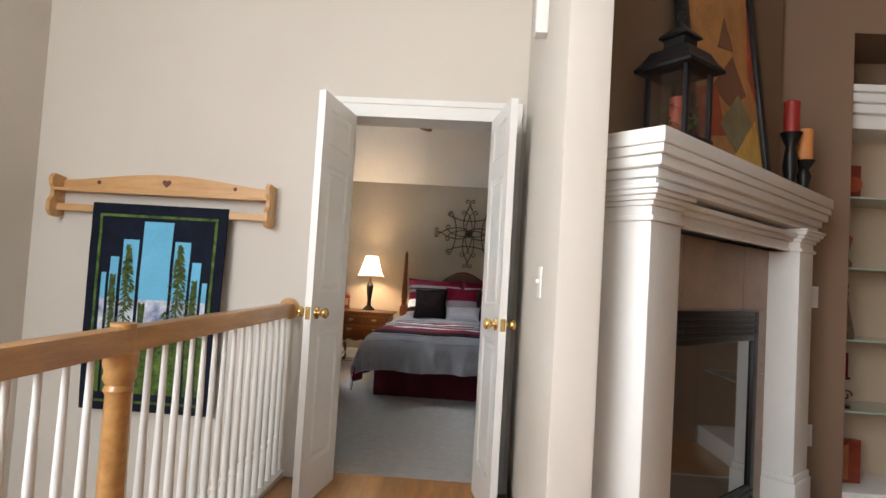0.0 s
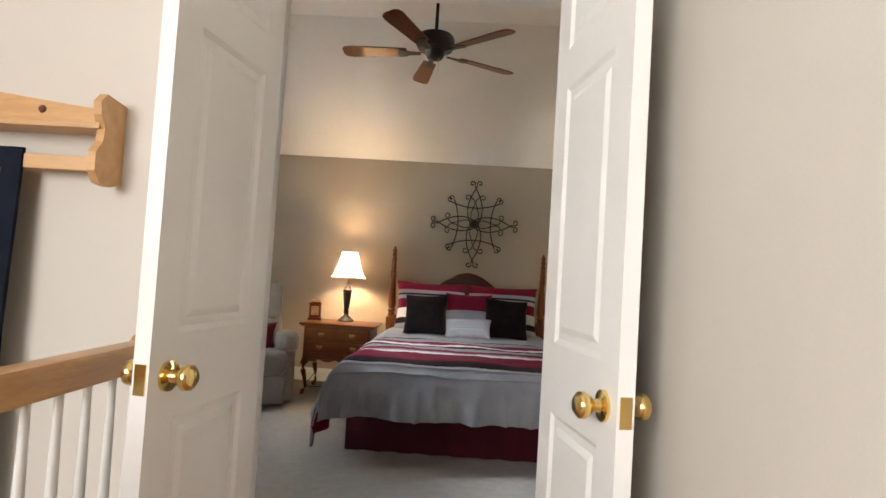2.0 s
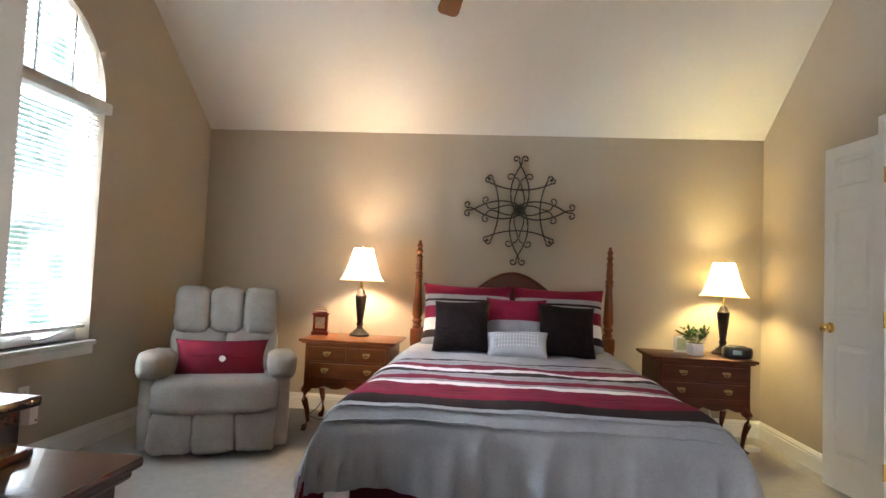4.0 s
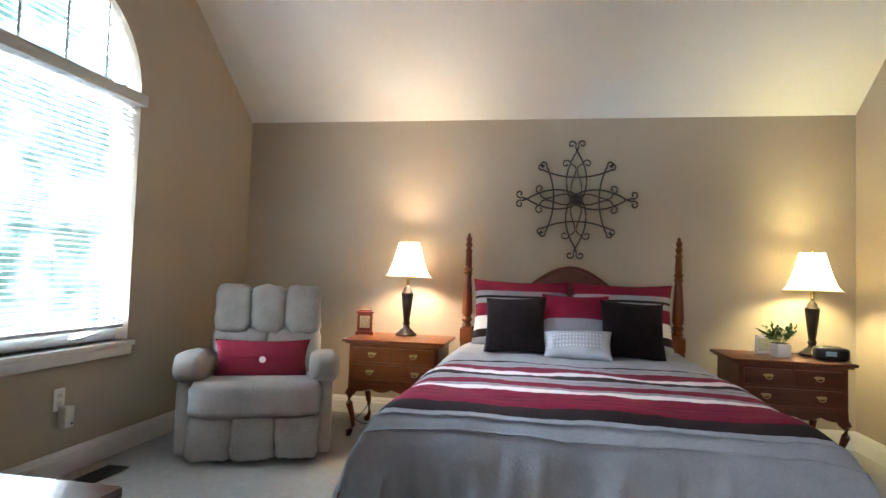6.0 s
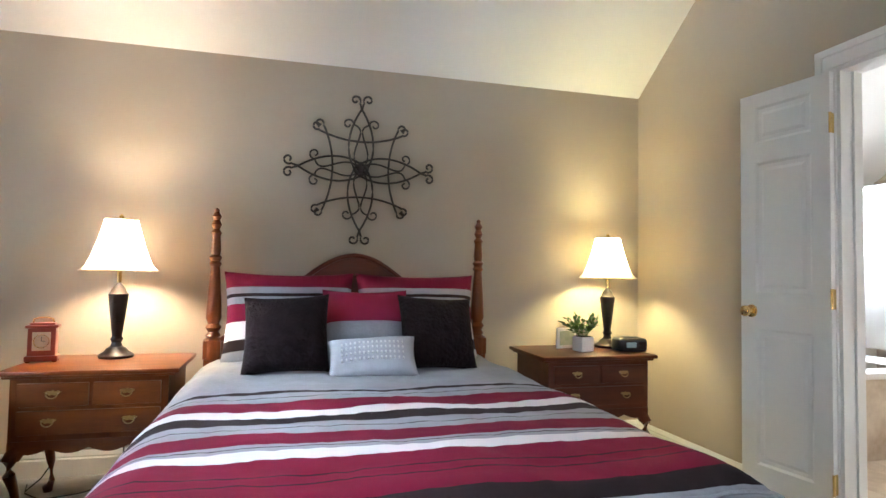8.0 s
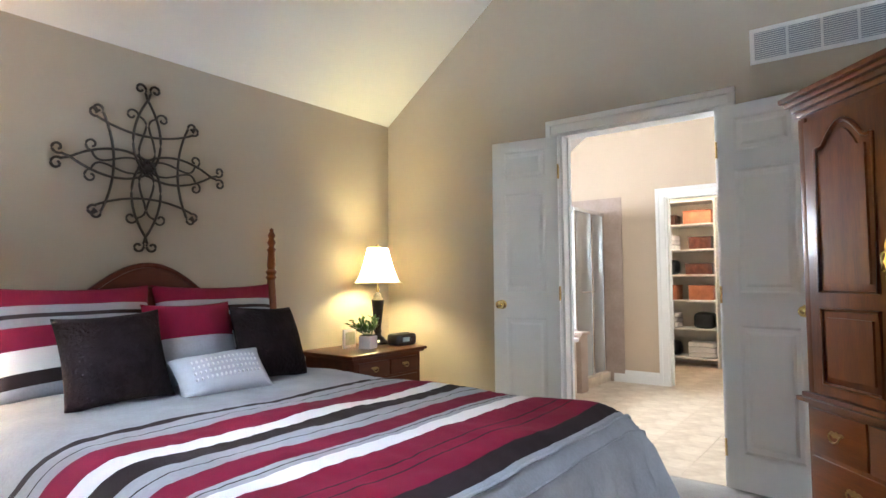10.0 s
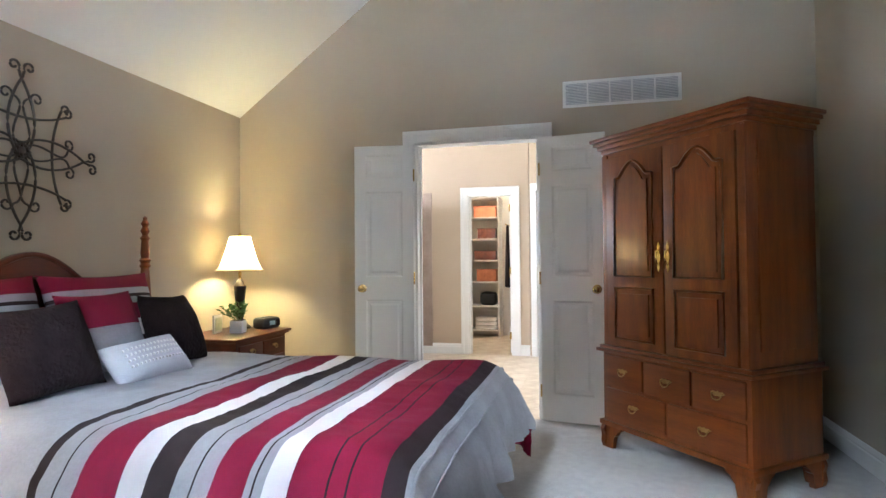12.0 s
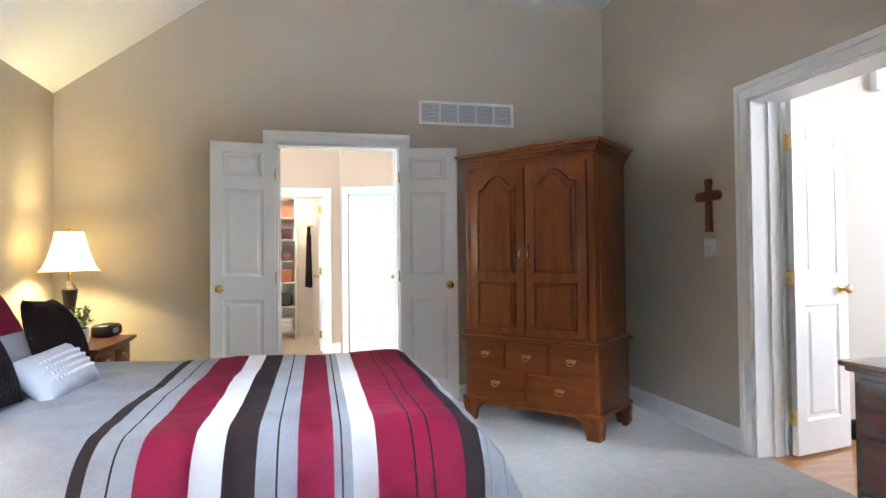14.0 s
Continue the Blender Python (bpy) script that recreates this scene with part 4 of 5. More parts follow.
part("base", puff((0.66, 0.66, 0.14), 10, 0.2, m=Matrix.Translation((0, 0.05, 0.085))), BROWNC, rec, "dark recessed base")
part("seat_cushion", pad((0.80, 0.70, 0.23), 1.0, m=Matrix.Translation((0, -0.13, 0.375)) @ Matrix.Rotation(radians(-3), 4, "X")), RECL, rec, "plump wrinkled seat", smooth=80)
for k in (-1, 0, 1):
    part("footrest_panel", pad((0.268, 0.13, 0.26), 3.0 + k, m=Matrix.Translation((k * 0.253, -0.395, 0.165))), RECL, rec, smooth=80)
for s in (-1, 1):
    part("arm_side", puff((0.10, 0.74, 0.50), 14, 0.25, WR_, 5, m=Matrix.Translation((s * 0.415, -0.01, 0.28))), RECL, rec, smooth=80)
    part("arm_pad", pad((0.20, 0.64, 0.19), 7.0 + s, 0.6, m=Matrix.Translation((s * 0.405, -0.11, 0.555)) @ Matrix.Rotation(radians(-4), 4, "X")), RECL, rec, "rounded padded arm", smooth=80)
tilt = Matrix.Translation((0, 0.27, 0.42)) @ Matrix.Rotation(radians(-14), 4, "X")
part("back", puff((0.74, 0.18, 0.64), 16, 0.25, WR_, 9, m=tilt @ Matrix.Translation((0, 0.08, 0.27))), RECL, rec, smooth=80)
for k in (-1, 0, 1):
    part("back_pad", pad((0.254, 0.22, 0.36), 11.0 + k, 0.42, m=tilt @ Matrix.Translation((k * 0.244, -0.02, 0.47))), RECL, rec, "tufted head pad", smooth=80)
for k in (-1, 1):
    part("lumbar_pad", pad((0.385, 0.17, 0.36), 15.0 + k, 0.36, m=tilt @ Matrix.Translation((k * 0.188, -0.01, 0.17))), RECL, rec, smooth=80)
part("lever", lathe([(0.02, 0), (0.02, 0.02)], 10, Matrix.Translation((0.43, 0.0, 0.22)) @ Matrix.Rotation(radians(90), 4, "Y")), CHERRY, rec)
rp = part("accent_pillow", cushion(0.62, 0.29, 0.16, seed=3, pinch=0.10), REDC, None, smooth=75)
rp.matrix_basis = rec.matrix_basis @ pose(0.0, -0.13, 0.445, -22, 0, 0)
tagged(rp, "dark red lumbar pillow with cream button", "pillow")
part("flap", boxes((-0.20, 0.20, -0.084, -0.070, 0.150, 0.157), bevel=0.002), REDC, rp, "folded flap edge")
part("button", lathe([(0.002, 0.0), (0.018, 0.002), (0.022, 0.006), (0.016, 0.009), (0.002, 0.008)], 16, Matrix.Translation((0.01, -0.079, 0.128)) @ Matrix.Rotation(radians(90), 4, "X")), CERAM, rp, "round cream button", smooth=60)

# ---- bedroom window ----
win = tagged(new("window_1"), "white framed arched window with open slat blinds", "window", kind="structure")
cyw = (WY0 + WY1) / 2
FX = WX - 0.12
bm = boxes((FX - 0.03, FX + 0.03, WY0, WY0 + 0.05, WZ0, 2.10), (FX - 0.03, FX + 0.03, WY1 - 0.05, WY1, WZ0, 2.10), (FX - 0.031, FX + 0.031, WY0, WY1, WZ0, WZ0 + 0.07), (FX - 0.031, FX + 0.031, WY0, WY1, 2.06, 2.16), bevel=0.004)
part("window_frame", bm, TRIM, win, smooth=35)
part("arch_frame", tube([(FX, cyw - (WR - 0.02) * math.cos(a), 2.155 + (WR - 0.02) * math.sin(a)) for a in [math.pi * i / 28 for i in range(29)]], 0.025, 8), TRIM, win, smooth=60)
p = part("pane", boxes((FX - 0.004, FX + 0.004, WY0 + 0.05, WY1 - 0.05, WZ0 + 0.07, 2.06)), GLASS, win, "clear glass pane")
p.visible_shadow = False
part("window_sill", boxes((WX - 0.19, WX + 0.035, WY0 - 0.05, WY1 + 0.03, WZ0 - 0.03, WZ0), (WX, WX + 0.02, WY0 - 0.03, WY1 + 0.02, WZ0 - 0.085, WZ0 - 0.03), bevel=0.006), TRIM, win, "moulded white sill and apron", smooth=35)
part("valance", boxes((WX - 0.06, WX + 0.03, WY0 - 0.02, WY1 + 0.03, 2.085, 2.155), bevel=0.008), TRIM, win, "white blind valance", smooth=35)
part("crank", tube([(FX + 0.04, WY1 - 0.35, WZ0 + 0.03), (FX + 0.07, WY1 - 0.30, WZ0 + 0.035), (FX + 0.06, WY1 - 0.20, WZ0 + 0.05)], 0.008, 8), PLASTICW, win, "casement crank handle", smooth=60)

bl = thing("window_blind", Matrix.Translation((WX - 0.045, 0, 0)), "white horizontal slat blind with open slats", "blind")
sb = boxes((-0.022, 0.022, WY0 + 0.015, WY1 - 0.015, -0.0012, 0.0012))
bmesh.ops.rotate(sb, verts=sb.verts, cent=(0, 0, 0), matrix=Matrix.Rotation(radians(4), 3, "Y"))
first = part("slat", sb, SLATW, bl)
zs = [0.775 + 0.0315 * i for i in range(42)]
first.location = (0, 0, zs[0])
for z in zs[1:]:
    o = new("slat", first.data)
    o.parent, o.location = bl, (0, 0, z)
part("bottom_rail", boxes((-0.022, 0.022, WY0 + 0.015, WY1 - 0.015, 0.735, 0.755), bevel=0.003), PLASTICW, bl, smooth=35)
for y in (WY0 + 0.14, cyw, WY1 - 0.14):
    part("ladder_cord", tube([(0.023, y, 0.74), (0.023, y, 2.09)], 0.0015, 5), PLASTICW, bl)
ab = thing("arch_blind", Matrix.Translation((WX - 0.045, 0, 0)), "white slats filling the arched window top", "blind")
for i in range(15):
    z = 0.015 + i * 0.034
    half = math.sqrt(max(0.0, (WR - 0.02) ** 2 - z * z))
    if half > 0.05:
        b2 = boxes((-0.020, 0.020, cyw - half, cyw + half, -0.0012, 0.0012))
        bmesh.ops.rotate(b2, verts=b2.verts, cent=(0, 0, 0), matrix=Matrix.Rotation(radians(12), 3, "Y"))
        part("slat", b2, SLATW, ab, m=Matrix.Translation((0, 0, 2.16 + z)))
for y in (-0.28, 0.0, 0.28):
    part("ladder_tape", boxes((0.021, 0.023, cyw + y - 0.008, cyw + y + 0.008, 2.16, 2.155 + math.sqrt(WR * WR - y * y) - 0.02)), PLASTICW, ab)


def foliage_backdrop():
    m = bpy.data.materials.new("glowing_garden_distance")
    m.use_nodes = True
    n, l = m.node_tree.nodes, m.node_tree.links
    b = n["Principled BSDF"]
    tc, ns, rp = n.new("ShaderNodeTexCoord"), n.new("ShaderNodeTexNoise"), n.new("ShaderNodeValToRGB")
    ns.inputs["Scale"].default_value, ns.inputs["Detail"].default_value = 0.9, 8
    l.new(tc.outputs["Object"], ns.inputs[0])
    l.new(ns.outputs[0], rp.inputs[0])
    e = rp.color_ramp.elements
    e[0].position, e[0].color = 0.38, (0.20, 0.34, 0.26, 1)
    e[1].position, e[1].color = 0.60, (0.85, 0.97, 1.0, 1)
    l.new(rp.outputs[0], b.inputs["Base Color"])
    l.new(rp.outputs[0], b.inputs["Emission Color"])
    # The sheet glows by itself in place of daylight on foliage.
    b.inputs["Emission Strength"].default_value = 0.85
    return m


setting("backdrop", boxes((-12.2, -12.0, -8, 22, -4, 12)), foliage_backdrop(), "glowing sheet of garden foliage outside the window", "backdrop")

# ---- ceiling fan ----
fan = thing("ceiling_fan", pose(-0.47, 5.2, 0), "dark bronze ceiling fan with five wooden blades", "ceiling fan")
part("canopy", lathe([(0.07, FLAT), (0.068, FLAT - 0.02), (0.03, FLAT - 0.06), (0.015, FLAT - 0.065)], 20), BRONZE, fan, smooth=40)
part("downrod", lathe([(0.012, 2.88), (0.012, FLAT - 0.05)], 12), BRONZE, fan, smooth=40)
part("motor", lathe([(0.03, 2.90), (0.06, 2.88), (0.12, 2.865), (0.135, 2.84), (0.135, 2.79), (0.12, 2.765), (0.07, 2.755), (0.065, 2.72), (0.05, 2.70), (0.015, 2.69)], 28), BRONZE, fan, "bronze motor housing", smooth=40)
for k in range(5):
    a = Matrix.Rotation(radians(176 - 72 * k), 4, "Z")
    pitch = Matrix.Rotation(radians(11), 4, "X")
    o = [(0.20, -0.048), (0.60, -0.066), (0.645, -0.058), (0.665, -0.035), (0.665, 0.035), (0.645, 0.058), (0.60, 0.066), (0.20, 0.048)]
    b = prism(o, -0.004, 0.004, "z")
    bl_ = part("blade", b, CHERRYH, fan, "cherry wood blade", m=Matrix.Translation((0, 0, 2.745)) @ a @ pitch)
    bm = prism([(0.10, -0.014), (0.18, -0.02), (0.25, -0.045), (0.27, 0.0), (0.25, 0.045), (0.18, 0.02), (0.10, 0.014)], -0.012, -0.004, "z")
    part("blade_iron", bm, BRONZE, bl_, "bronze blade bracket")
part("pull_chain", tube([(0.03, -0.03, 2.70), (0.03, -0.03, 2.60)], 0.002, 5), BRASS, fan)

# ---- small things on the bedroom walls and floor ----
def wall_plate(name, m, label, category, kind="switch", w=0.07, h=0.115):
    """A plate in its own (u, out -y, z) frame, centred."""
    root = thing(name, m, label, category)
    part("plate", boxes((-w / 2, w / 2, -0.007, 0, -h / 2, h / 2), bevel=0.003), PLASTICW, root, smooth=35)
    for u in ([0] if w < 0.1 else [-0.023, 0.023]):
        if kind == "switch":
            part("toggle", boxes((u - 0.005, u + 0.005, -0.018, -0.006, -0.004, 0.012), bevel=0.002), PLASTICW, root, smooth=35)
            part("toggle_slot", boxes((u - 0.007, u + 0.007, -0.0085, -0.006, -0.014, 0.014)), CERAM, root)
        else:
            for z in (-0.022, 0.022):
                part("socket", boxes((u - 0.014, u + 0.014, -0.0095, -0.006, z - 0.014, z + 0.014), bevel=0.003), CERAM, root, smooth=35)
                part("slot", boxes((u - 0.007, u - 0.005, -0.010, -0.009, z - 0.004, z + 0.006), (u + 0.005, u + 0.007, -0.010, -0.009, z - 0.004, z + 0.006)), BLACKM, root)
    return root


wall_plate("light_switch", pose(0.47, SY, 1.20, 0, 0, 180), "white double light switch plate on bedroom wall", "light switch", w=0.115)
wall_plate("light_switch", pose(RX, 1.70, 1.16, 0, 0, -90), "white light switch plate on hall partition", "light switch")
wall_plate("light_switch", pose(1.81, HY, 1.165), "white light switch plate beside fireplace", "light switch")
wall_plate("wall_outlet", pose(1.80, HY, 0.43), "white power outlet low on tan wall", "outlet", "outlet")
wall_plate("wall_outlet", pose(1.55, NY, 0.36), "white outlet with plugged lamp cord behind nightstand", "outlet", "outlet")
wall_plate("wall_outlet", pose(WX, 5.36, 0.40, 0, 0, 90), "white outlet with night light under window", "outlet", "outlet")
wall_plate("wall_outlet", pose(RX, 1.72, 0.30, 0, 0, -90), "white outlet low on hall partition", "outlet", "outlet")
nl = thing("night_light", pose(WX + 0.008, 5.38, 0.31, 0, 0, 90), "white plug-in night light on bedroom outlet", "night light")
part("body", boxes((-0.03, 0.03, -0.05, 0, -0.055, 0.055), bevel=0.008), PLASTICW, nl, smooth=35)
part("sensor", lathe([(0.006, 0), (0.006, 0.004)], 10, Matrix.Translation((0.012, -0.05, -0.035)) @ Matrix.Rotation(radians(90), 4, "X")), BLACKM, nl)
cz = thing("wall_cross", pose(0.47, SY, 1.47, 0, 0, 180), "carved brown wooden cross hung on wall", "cross")
CROSSW = material("carved_walnut", (0.13, 0.035, 0.015), 0.4, 0.3, 8, 60, 0.2, coat=0.2)
part("upright", prism([(-0.022, -0.17), (0.022, -0.17), (0.03, -0.16), (0.024, -0.15), (0.02, 0.12), (0.03, 0.14), (0.018, 0.165), (-0.018, 0.165), (-0.03, 0.14), (-0.02, 0.12), (-0.024, -0.15), (-0.03, -0.16)], -0.022, 0), CROSSW, cz)
part("crossbar", prism([(-0.105, 0.035), (-0.085, 0.025), (0.085, 0.025), (0.105, 0.035), (0.115, 0.055), (0.105, 0.075), (0.085, 0.085), (-0.085, 0.085), (-0.105, 0.075), (-0.115, 0.055)], -0.026, -0.002), CROSSW, cz)

vent = thing("return_air_vent", pose(EX, 4.175, 2.335, 0, 0, -90), "white louvred return air grille on wall", "vent")
VW, VH = 0.40, 0.095
part("frame", boxes((-VW, VW, -0.008, 0, VH - 0.022, VH), (-VW, VW, -0.008, 0, -VH, -VH + 0.022), (-VW, -VW + 0.022, -0.0081, 0, -VH, VH), (VW - 0.022, VW, -0.0081, 0, -VH, VH), bevel=0.002), TRIM, vent, smooth=35)
part("backing", boxes((-VW + 0.02, VW - 0.02, -0.001, 0.0, -VH + 0.02, VH - 0.02)), material("vent_shadow_grey", (0.30, 0.31, 0.33), 0.7, 0.1, 20, 90, 0.05), vent)
for i in range(1, 5):
    u = -VW + 0.022 + (2 * VW - 0.044) * i / 5
    part("mullion", boxes((u - 0.006, u + 0.006, -0.0085, 0, -VH + 0.02, VH - 0.02)), TRIM, vent)
lv = boxes((-VW + 0.02, VW - 0.02, -0.0045, 0.0045, -0.0012, 0.0012))
bmesh.ops.rotate(lv, verts=lv.verts, cent=(0, 0, 0), matrix=Matrix.Rotation(radians(35), 3, "X"))
l0 = part("louvre", lv, TRIM, vent)
for i in range(13):
    o = l0 if i == 0 else new("louvre", l0.data)
    o.parent, o.location = vent, (0, -0.005, -0.066 + 0.011 * i)

fv = thing("floor_register", pose(-2.60, 5.44, 0.0, 0, 0, 90), "brown metal floor heating register in carpet", "vent")
part("frame", boxes((-0.16, 0.16, -0.065, 0.065, 0.0, 0.006), bevel=0.002), BRONZE, fv, smooth=35)
for i in range(9):
    part("slat", boxes((-0.145, 0.145, -0.052 + 0.0125 * i, -0.046 + 0.0125 * i, 0.006, 0.009)), BLACKM, fv)

ps = thing("power_strip", pose(1.58, 6.80, 0.0, 0, 0, 20), "white power strip box lying on carpet", "power strip")
part("body", boxes((-0.07, 0.07, -0.045, 0.045, 0, 0.03), bevel=0.008), PLASTICW, ps, smooth=35)
part("cord", tube([(0.0, 0.04, 0.015), (-0.02, 0.15, 0.01), (-0.06, 0.26, 0.05), (-0.08, 0.32, 0.25), (-0.10, 0.33, 0.36)], 0.004, 6), PLASTICW, ps, "white cord to the outlet", smooth=60)
for k, pts in enumerate(([(-1.70, 6.95, 0.006), (-1.60, 6.85, 0.006), (-1.45, 6.9, 0.006), (-1.30, 7.05, 0.006), (-1.31, 7.1, 0.3)], [(-1.74, 7.08, 0.005), (-1.71, 6.98, 0.006), (-1.66, 7.02, 0.05), (-1.64, 7.10, 0.1)])):
    tagged(part("lamp_cord", tube([p for q in range(len(pts) - 1) for p in [Vector(pts[q]).lerp(Vector(pts[q + 1]), t / 5) for t in range(5)]] + [pts[-1]], 0.0035, 6), BLACKM, smooth=60), "dark lamp cord trailing on the carpet", "cable")

# ---- hall: railing ----
RXL = -1.03
rl = thing("stair_railing", Matrix.Translation((RXL, 0, 0)), "honey oak handrail on white turned balusters", "railing")
prof = [(-0.031, 0.885), (-0.034, 0.91), (-0.029, 0.925), (-0.033, 0.94), (-0.028, 0.955), (0, 0.962), (0.028, 0.955), (0.033, 0.94), (0.029, 0.925), (0.034, 0.91), (0.031, 0.885)]
part("handrail", prism(prof, -2.0, HY), OAKRAIL, rl, "honey oak moulded handrail", smooth=50)
bm = lathe([(0.040, 0.0), (0.040, 0.10), (0.036, 0.12), (0.036, 0.30), (0.037, 0.55), (0.035, 0.76), (0.042, 0.775), (0.036, 0.79), (0.046, 0.81), (0.042, 0.83), (0.048, 0.85), (0.048, 0.885), (0.036, 0.89), (0.036, 0.97), (0.02, 0.972)], 20, Matrix.Translation((0, 1.22, 0)))
part("newel_post", bm, OAKRAIL, rl, "turned honey oak newel post", smooth=40)
part("wall_rosette", lathe([(0.06, 0), (0.06, 0.012), (0.05, 0.02)], 20, Matrix.Translation((0, HY, 0.925)) @ Matrix.Rotation(radians(90), 4, "X")), OAKRAIL, rl, smooth=40)
part("shoe_rail", boxes((-0.035, 0.035, -2.0, HY, 0.0, 0.03), bevel=0.006), TRIM, rl, smooth=35)
bal = lathe([(0.016, 0.03), (0.016, 0.20), (0.012, 0.215), (0.018, 0.23), (0.012, 0.245), (0.0165, 0.28), (0.015, 0.45), (0.010, 0.80), (0.009, 0.888)], 12)
b0 = part("baluster", bal, TRIM, rl, smooth=40)
k = 0
for i in range(44):
    y = HY - 0.07 - 0.095 * i
    if abs(y - 1.22) < 0.05 or y < -1.2:
        continue
    o = b0 if k == 0 else new("baluster", b0.data)
    o.parent, o.location = rl, (0, y, 0)
    k += 1
setting("trim", boxes((-1.085, -1.06, -3.0, HY, -0.31, 0.0)), TRIM, "white fascia at the stairwell edge", "trim")

# ---- hall: quilt on its rack ----
rk = thing("quilt_rack", Matrix.Translation((-1.785, HY, 0)), "pine wall quilt rack with heart cutout", "quilt rack")
o = [(-0.62, 1.53), (0.62, 1.53)] + [(0.62 - 1.24 * i / 30, 1.585 + 0.055 * math.sin(math.pi * i / 30) ** 1.5) for i in range(31)]
part("back_board", prism(o, -0.02, -0.002), PINE, rk)
part("shelf", boxes((-0.62, 0.62, -0.10, -0.002, 1.515, 1.532), bevel=0.003), PINE, rk, smooth=35)
part("rail", boxes((-0.62, 0.62, -0.065, -0.045, 1.405, 1.445), bevel=0.004), PINE, rk, smooth=35)
for s in (-1, 1):
    e = [(-0.001, 1.60), (-0.09, 1.61), (-0.115, 1.585), (-0.11, 1.55), (-0.09, 1.52), (-0.095, 1.48), (-0.12, 1.45), (-0.12, 1.40), (-0.095, 1.37), (-0.05, 1.365), (-0.001, 1.38)]
    part("end_bracket", prism(e, s * 0.62 - 0.011, s * 0.62 + 0.011, "x"), PINE, rk, "scalloped pine end bracket")
    part("screw_cap", lathe([(0.012, 0), (0.008, 0.006)], 10, Matrix.Translation((s * 0.4, -0.02, 1.58)) @ Matrix.Rotation(radians(90), 4, "X")), CROSSW, rk)
heart = [(0.026 * (16 * math.sin(a) ** 3) / 16, 1.592 + 0.026 * (13 * math.cos(a) - 5 * math.cos(2 * a) - 2 * math.cos(3 * a) - math.cos(4 * a)) / 16) for a in [2 * math.pi * i / 28 for i in range(28)]]
# Thin dark heart on the board; its colour paints a cutout's shade.
part("heart_shade_plate", prism(heart, -0.0215, -0.015), CROSSW, rk, "dark heart plate in place of a shaded cutout")

NAVY = material("navy_quilt_cloth", (0.010, 0.013, 0.024), 0.9, 0.25, 9, 120, 0.5, spec=0.15)
GREENP = material("leafy_green_quilt_print", (0.14, 0.22, 0.05), 0.9, 0.5, 22, 70, 0.4, second=(0.012, 0.03, 0.012), spec=0.15)
SKYP = material("sky_blue_quilt_print", (0.16, 0.48, 0.72), 0.9, 0.1, 5, 60, 0.5)
MOUNT = material("mountain_quilt_print", (0.80, 0.85, 0.92), 0.9, 0.5, 9, 30, 0.4, second=(0.015, 0.05, 0.24))
FIRP = material("fir_quilt_print", (0.11, 0.15, 0.05), 0.9, 0.5, 40, 90, 0.4, second=(0.015, 0.03, 0.012), spec=0.15)
ql = thing("hanging_quilt", Matrix.Translation((-1.785, HY - 0.075, 0)), "navy quilt with mountain and fir tree panels", "quilt")
QX0, QX1, QZ0, QZ1 = -0.385, 0.395, 0.31, 1.46


def quilt_point(u, z, lift=0.0):
    return Vector((u * (0.965 + 0.035 * (z - QZ0) / (QZ1 - QZ0)), -lift - 0.012 * math.sin((z - QZ0) * 3) - 0.006 * noise.noise(Vector((u * 6, z * 6, 1))), z))


def quilt_patch(u0, u1, z0, z1, lift):
    nu, nz = max(2, int((u1 - u0) / 0.02)), max(2, int((z1 - z0) / 0.03))
    bm = grid(nu, nz, lambda a, b: quilt_point(u0 + (u1 - u0) * a, z0 + (z1 - z0) * b, lift))
    return bm


bm = quilt_patch(QX0, QX1, QZ0, QZ1, 0.0)
cl = part("backing_cloth", bm, NAVY, ql, "navy border cloth", smooth=60)
cl.modifiers.new("thickness", "SOLIDIFY").thickness = 0.012
for u0, u1, z0, z1 in ((-0.335, 0.345, 1.385, 1.40), (-0.335, 0.345, 0.355, 0.37), (-0.335, -0.32, 0.37, 1.385), (0.33, 0.345, 0.37, 1.385)):
    part("border_strip", quilt_patch(u0, u1, z0, z1, 0.004), GREENP, ql, "thin green print border", smooth=60)
PANELS = [(-0.30, -0.272, 1.07), (-0.255, -0.205, 1.16), (-0.185, -0.095, 1.26), (-0.075, 0.095, 1.365), (0.113, 0.203, 1.26), (0.22, 0.272, 1.15), (0.288, 0.316, 1.04)]
for u0, u1, zt in PANELS:
    part("print_panel", quilt_patch(u0, u1, 0.41, 0.74, 0.0045), GREENP, ql, "green meadow print panel", smooth=60)
    part("print_panel", quilt_patch(u0, u1, 0.74, 0.93, 0.0045), MOUNT, ql, "snowy mountain print panel", smooth=60)
    part("print_panel", quilt_patch(u0, u1, 0.93, zt, 0.0045), SKYP, ql, "blue sky print panel", smooth=60)
rq = random.Random(9)
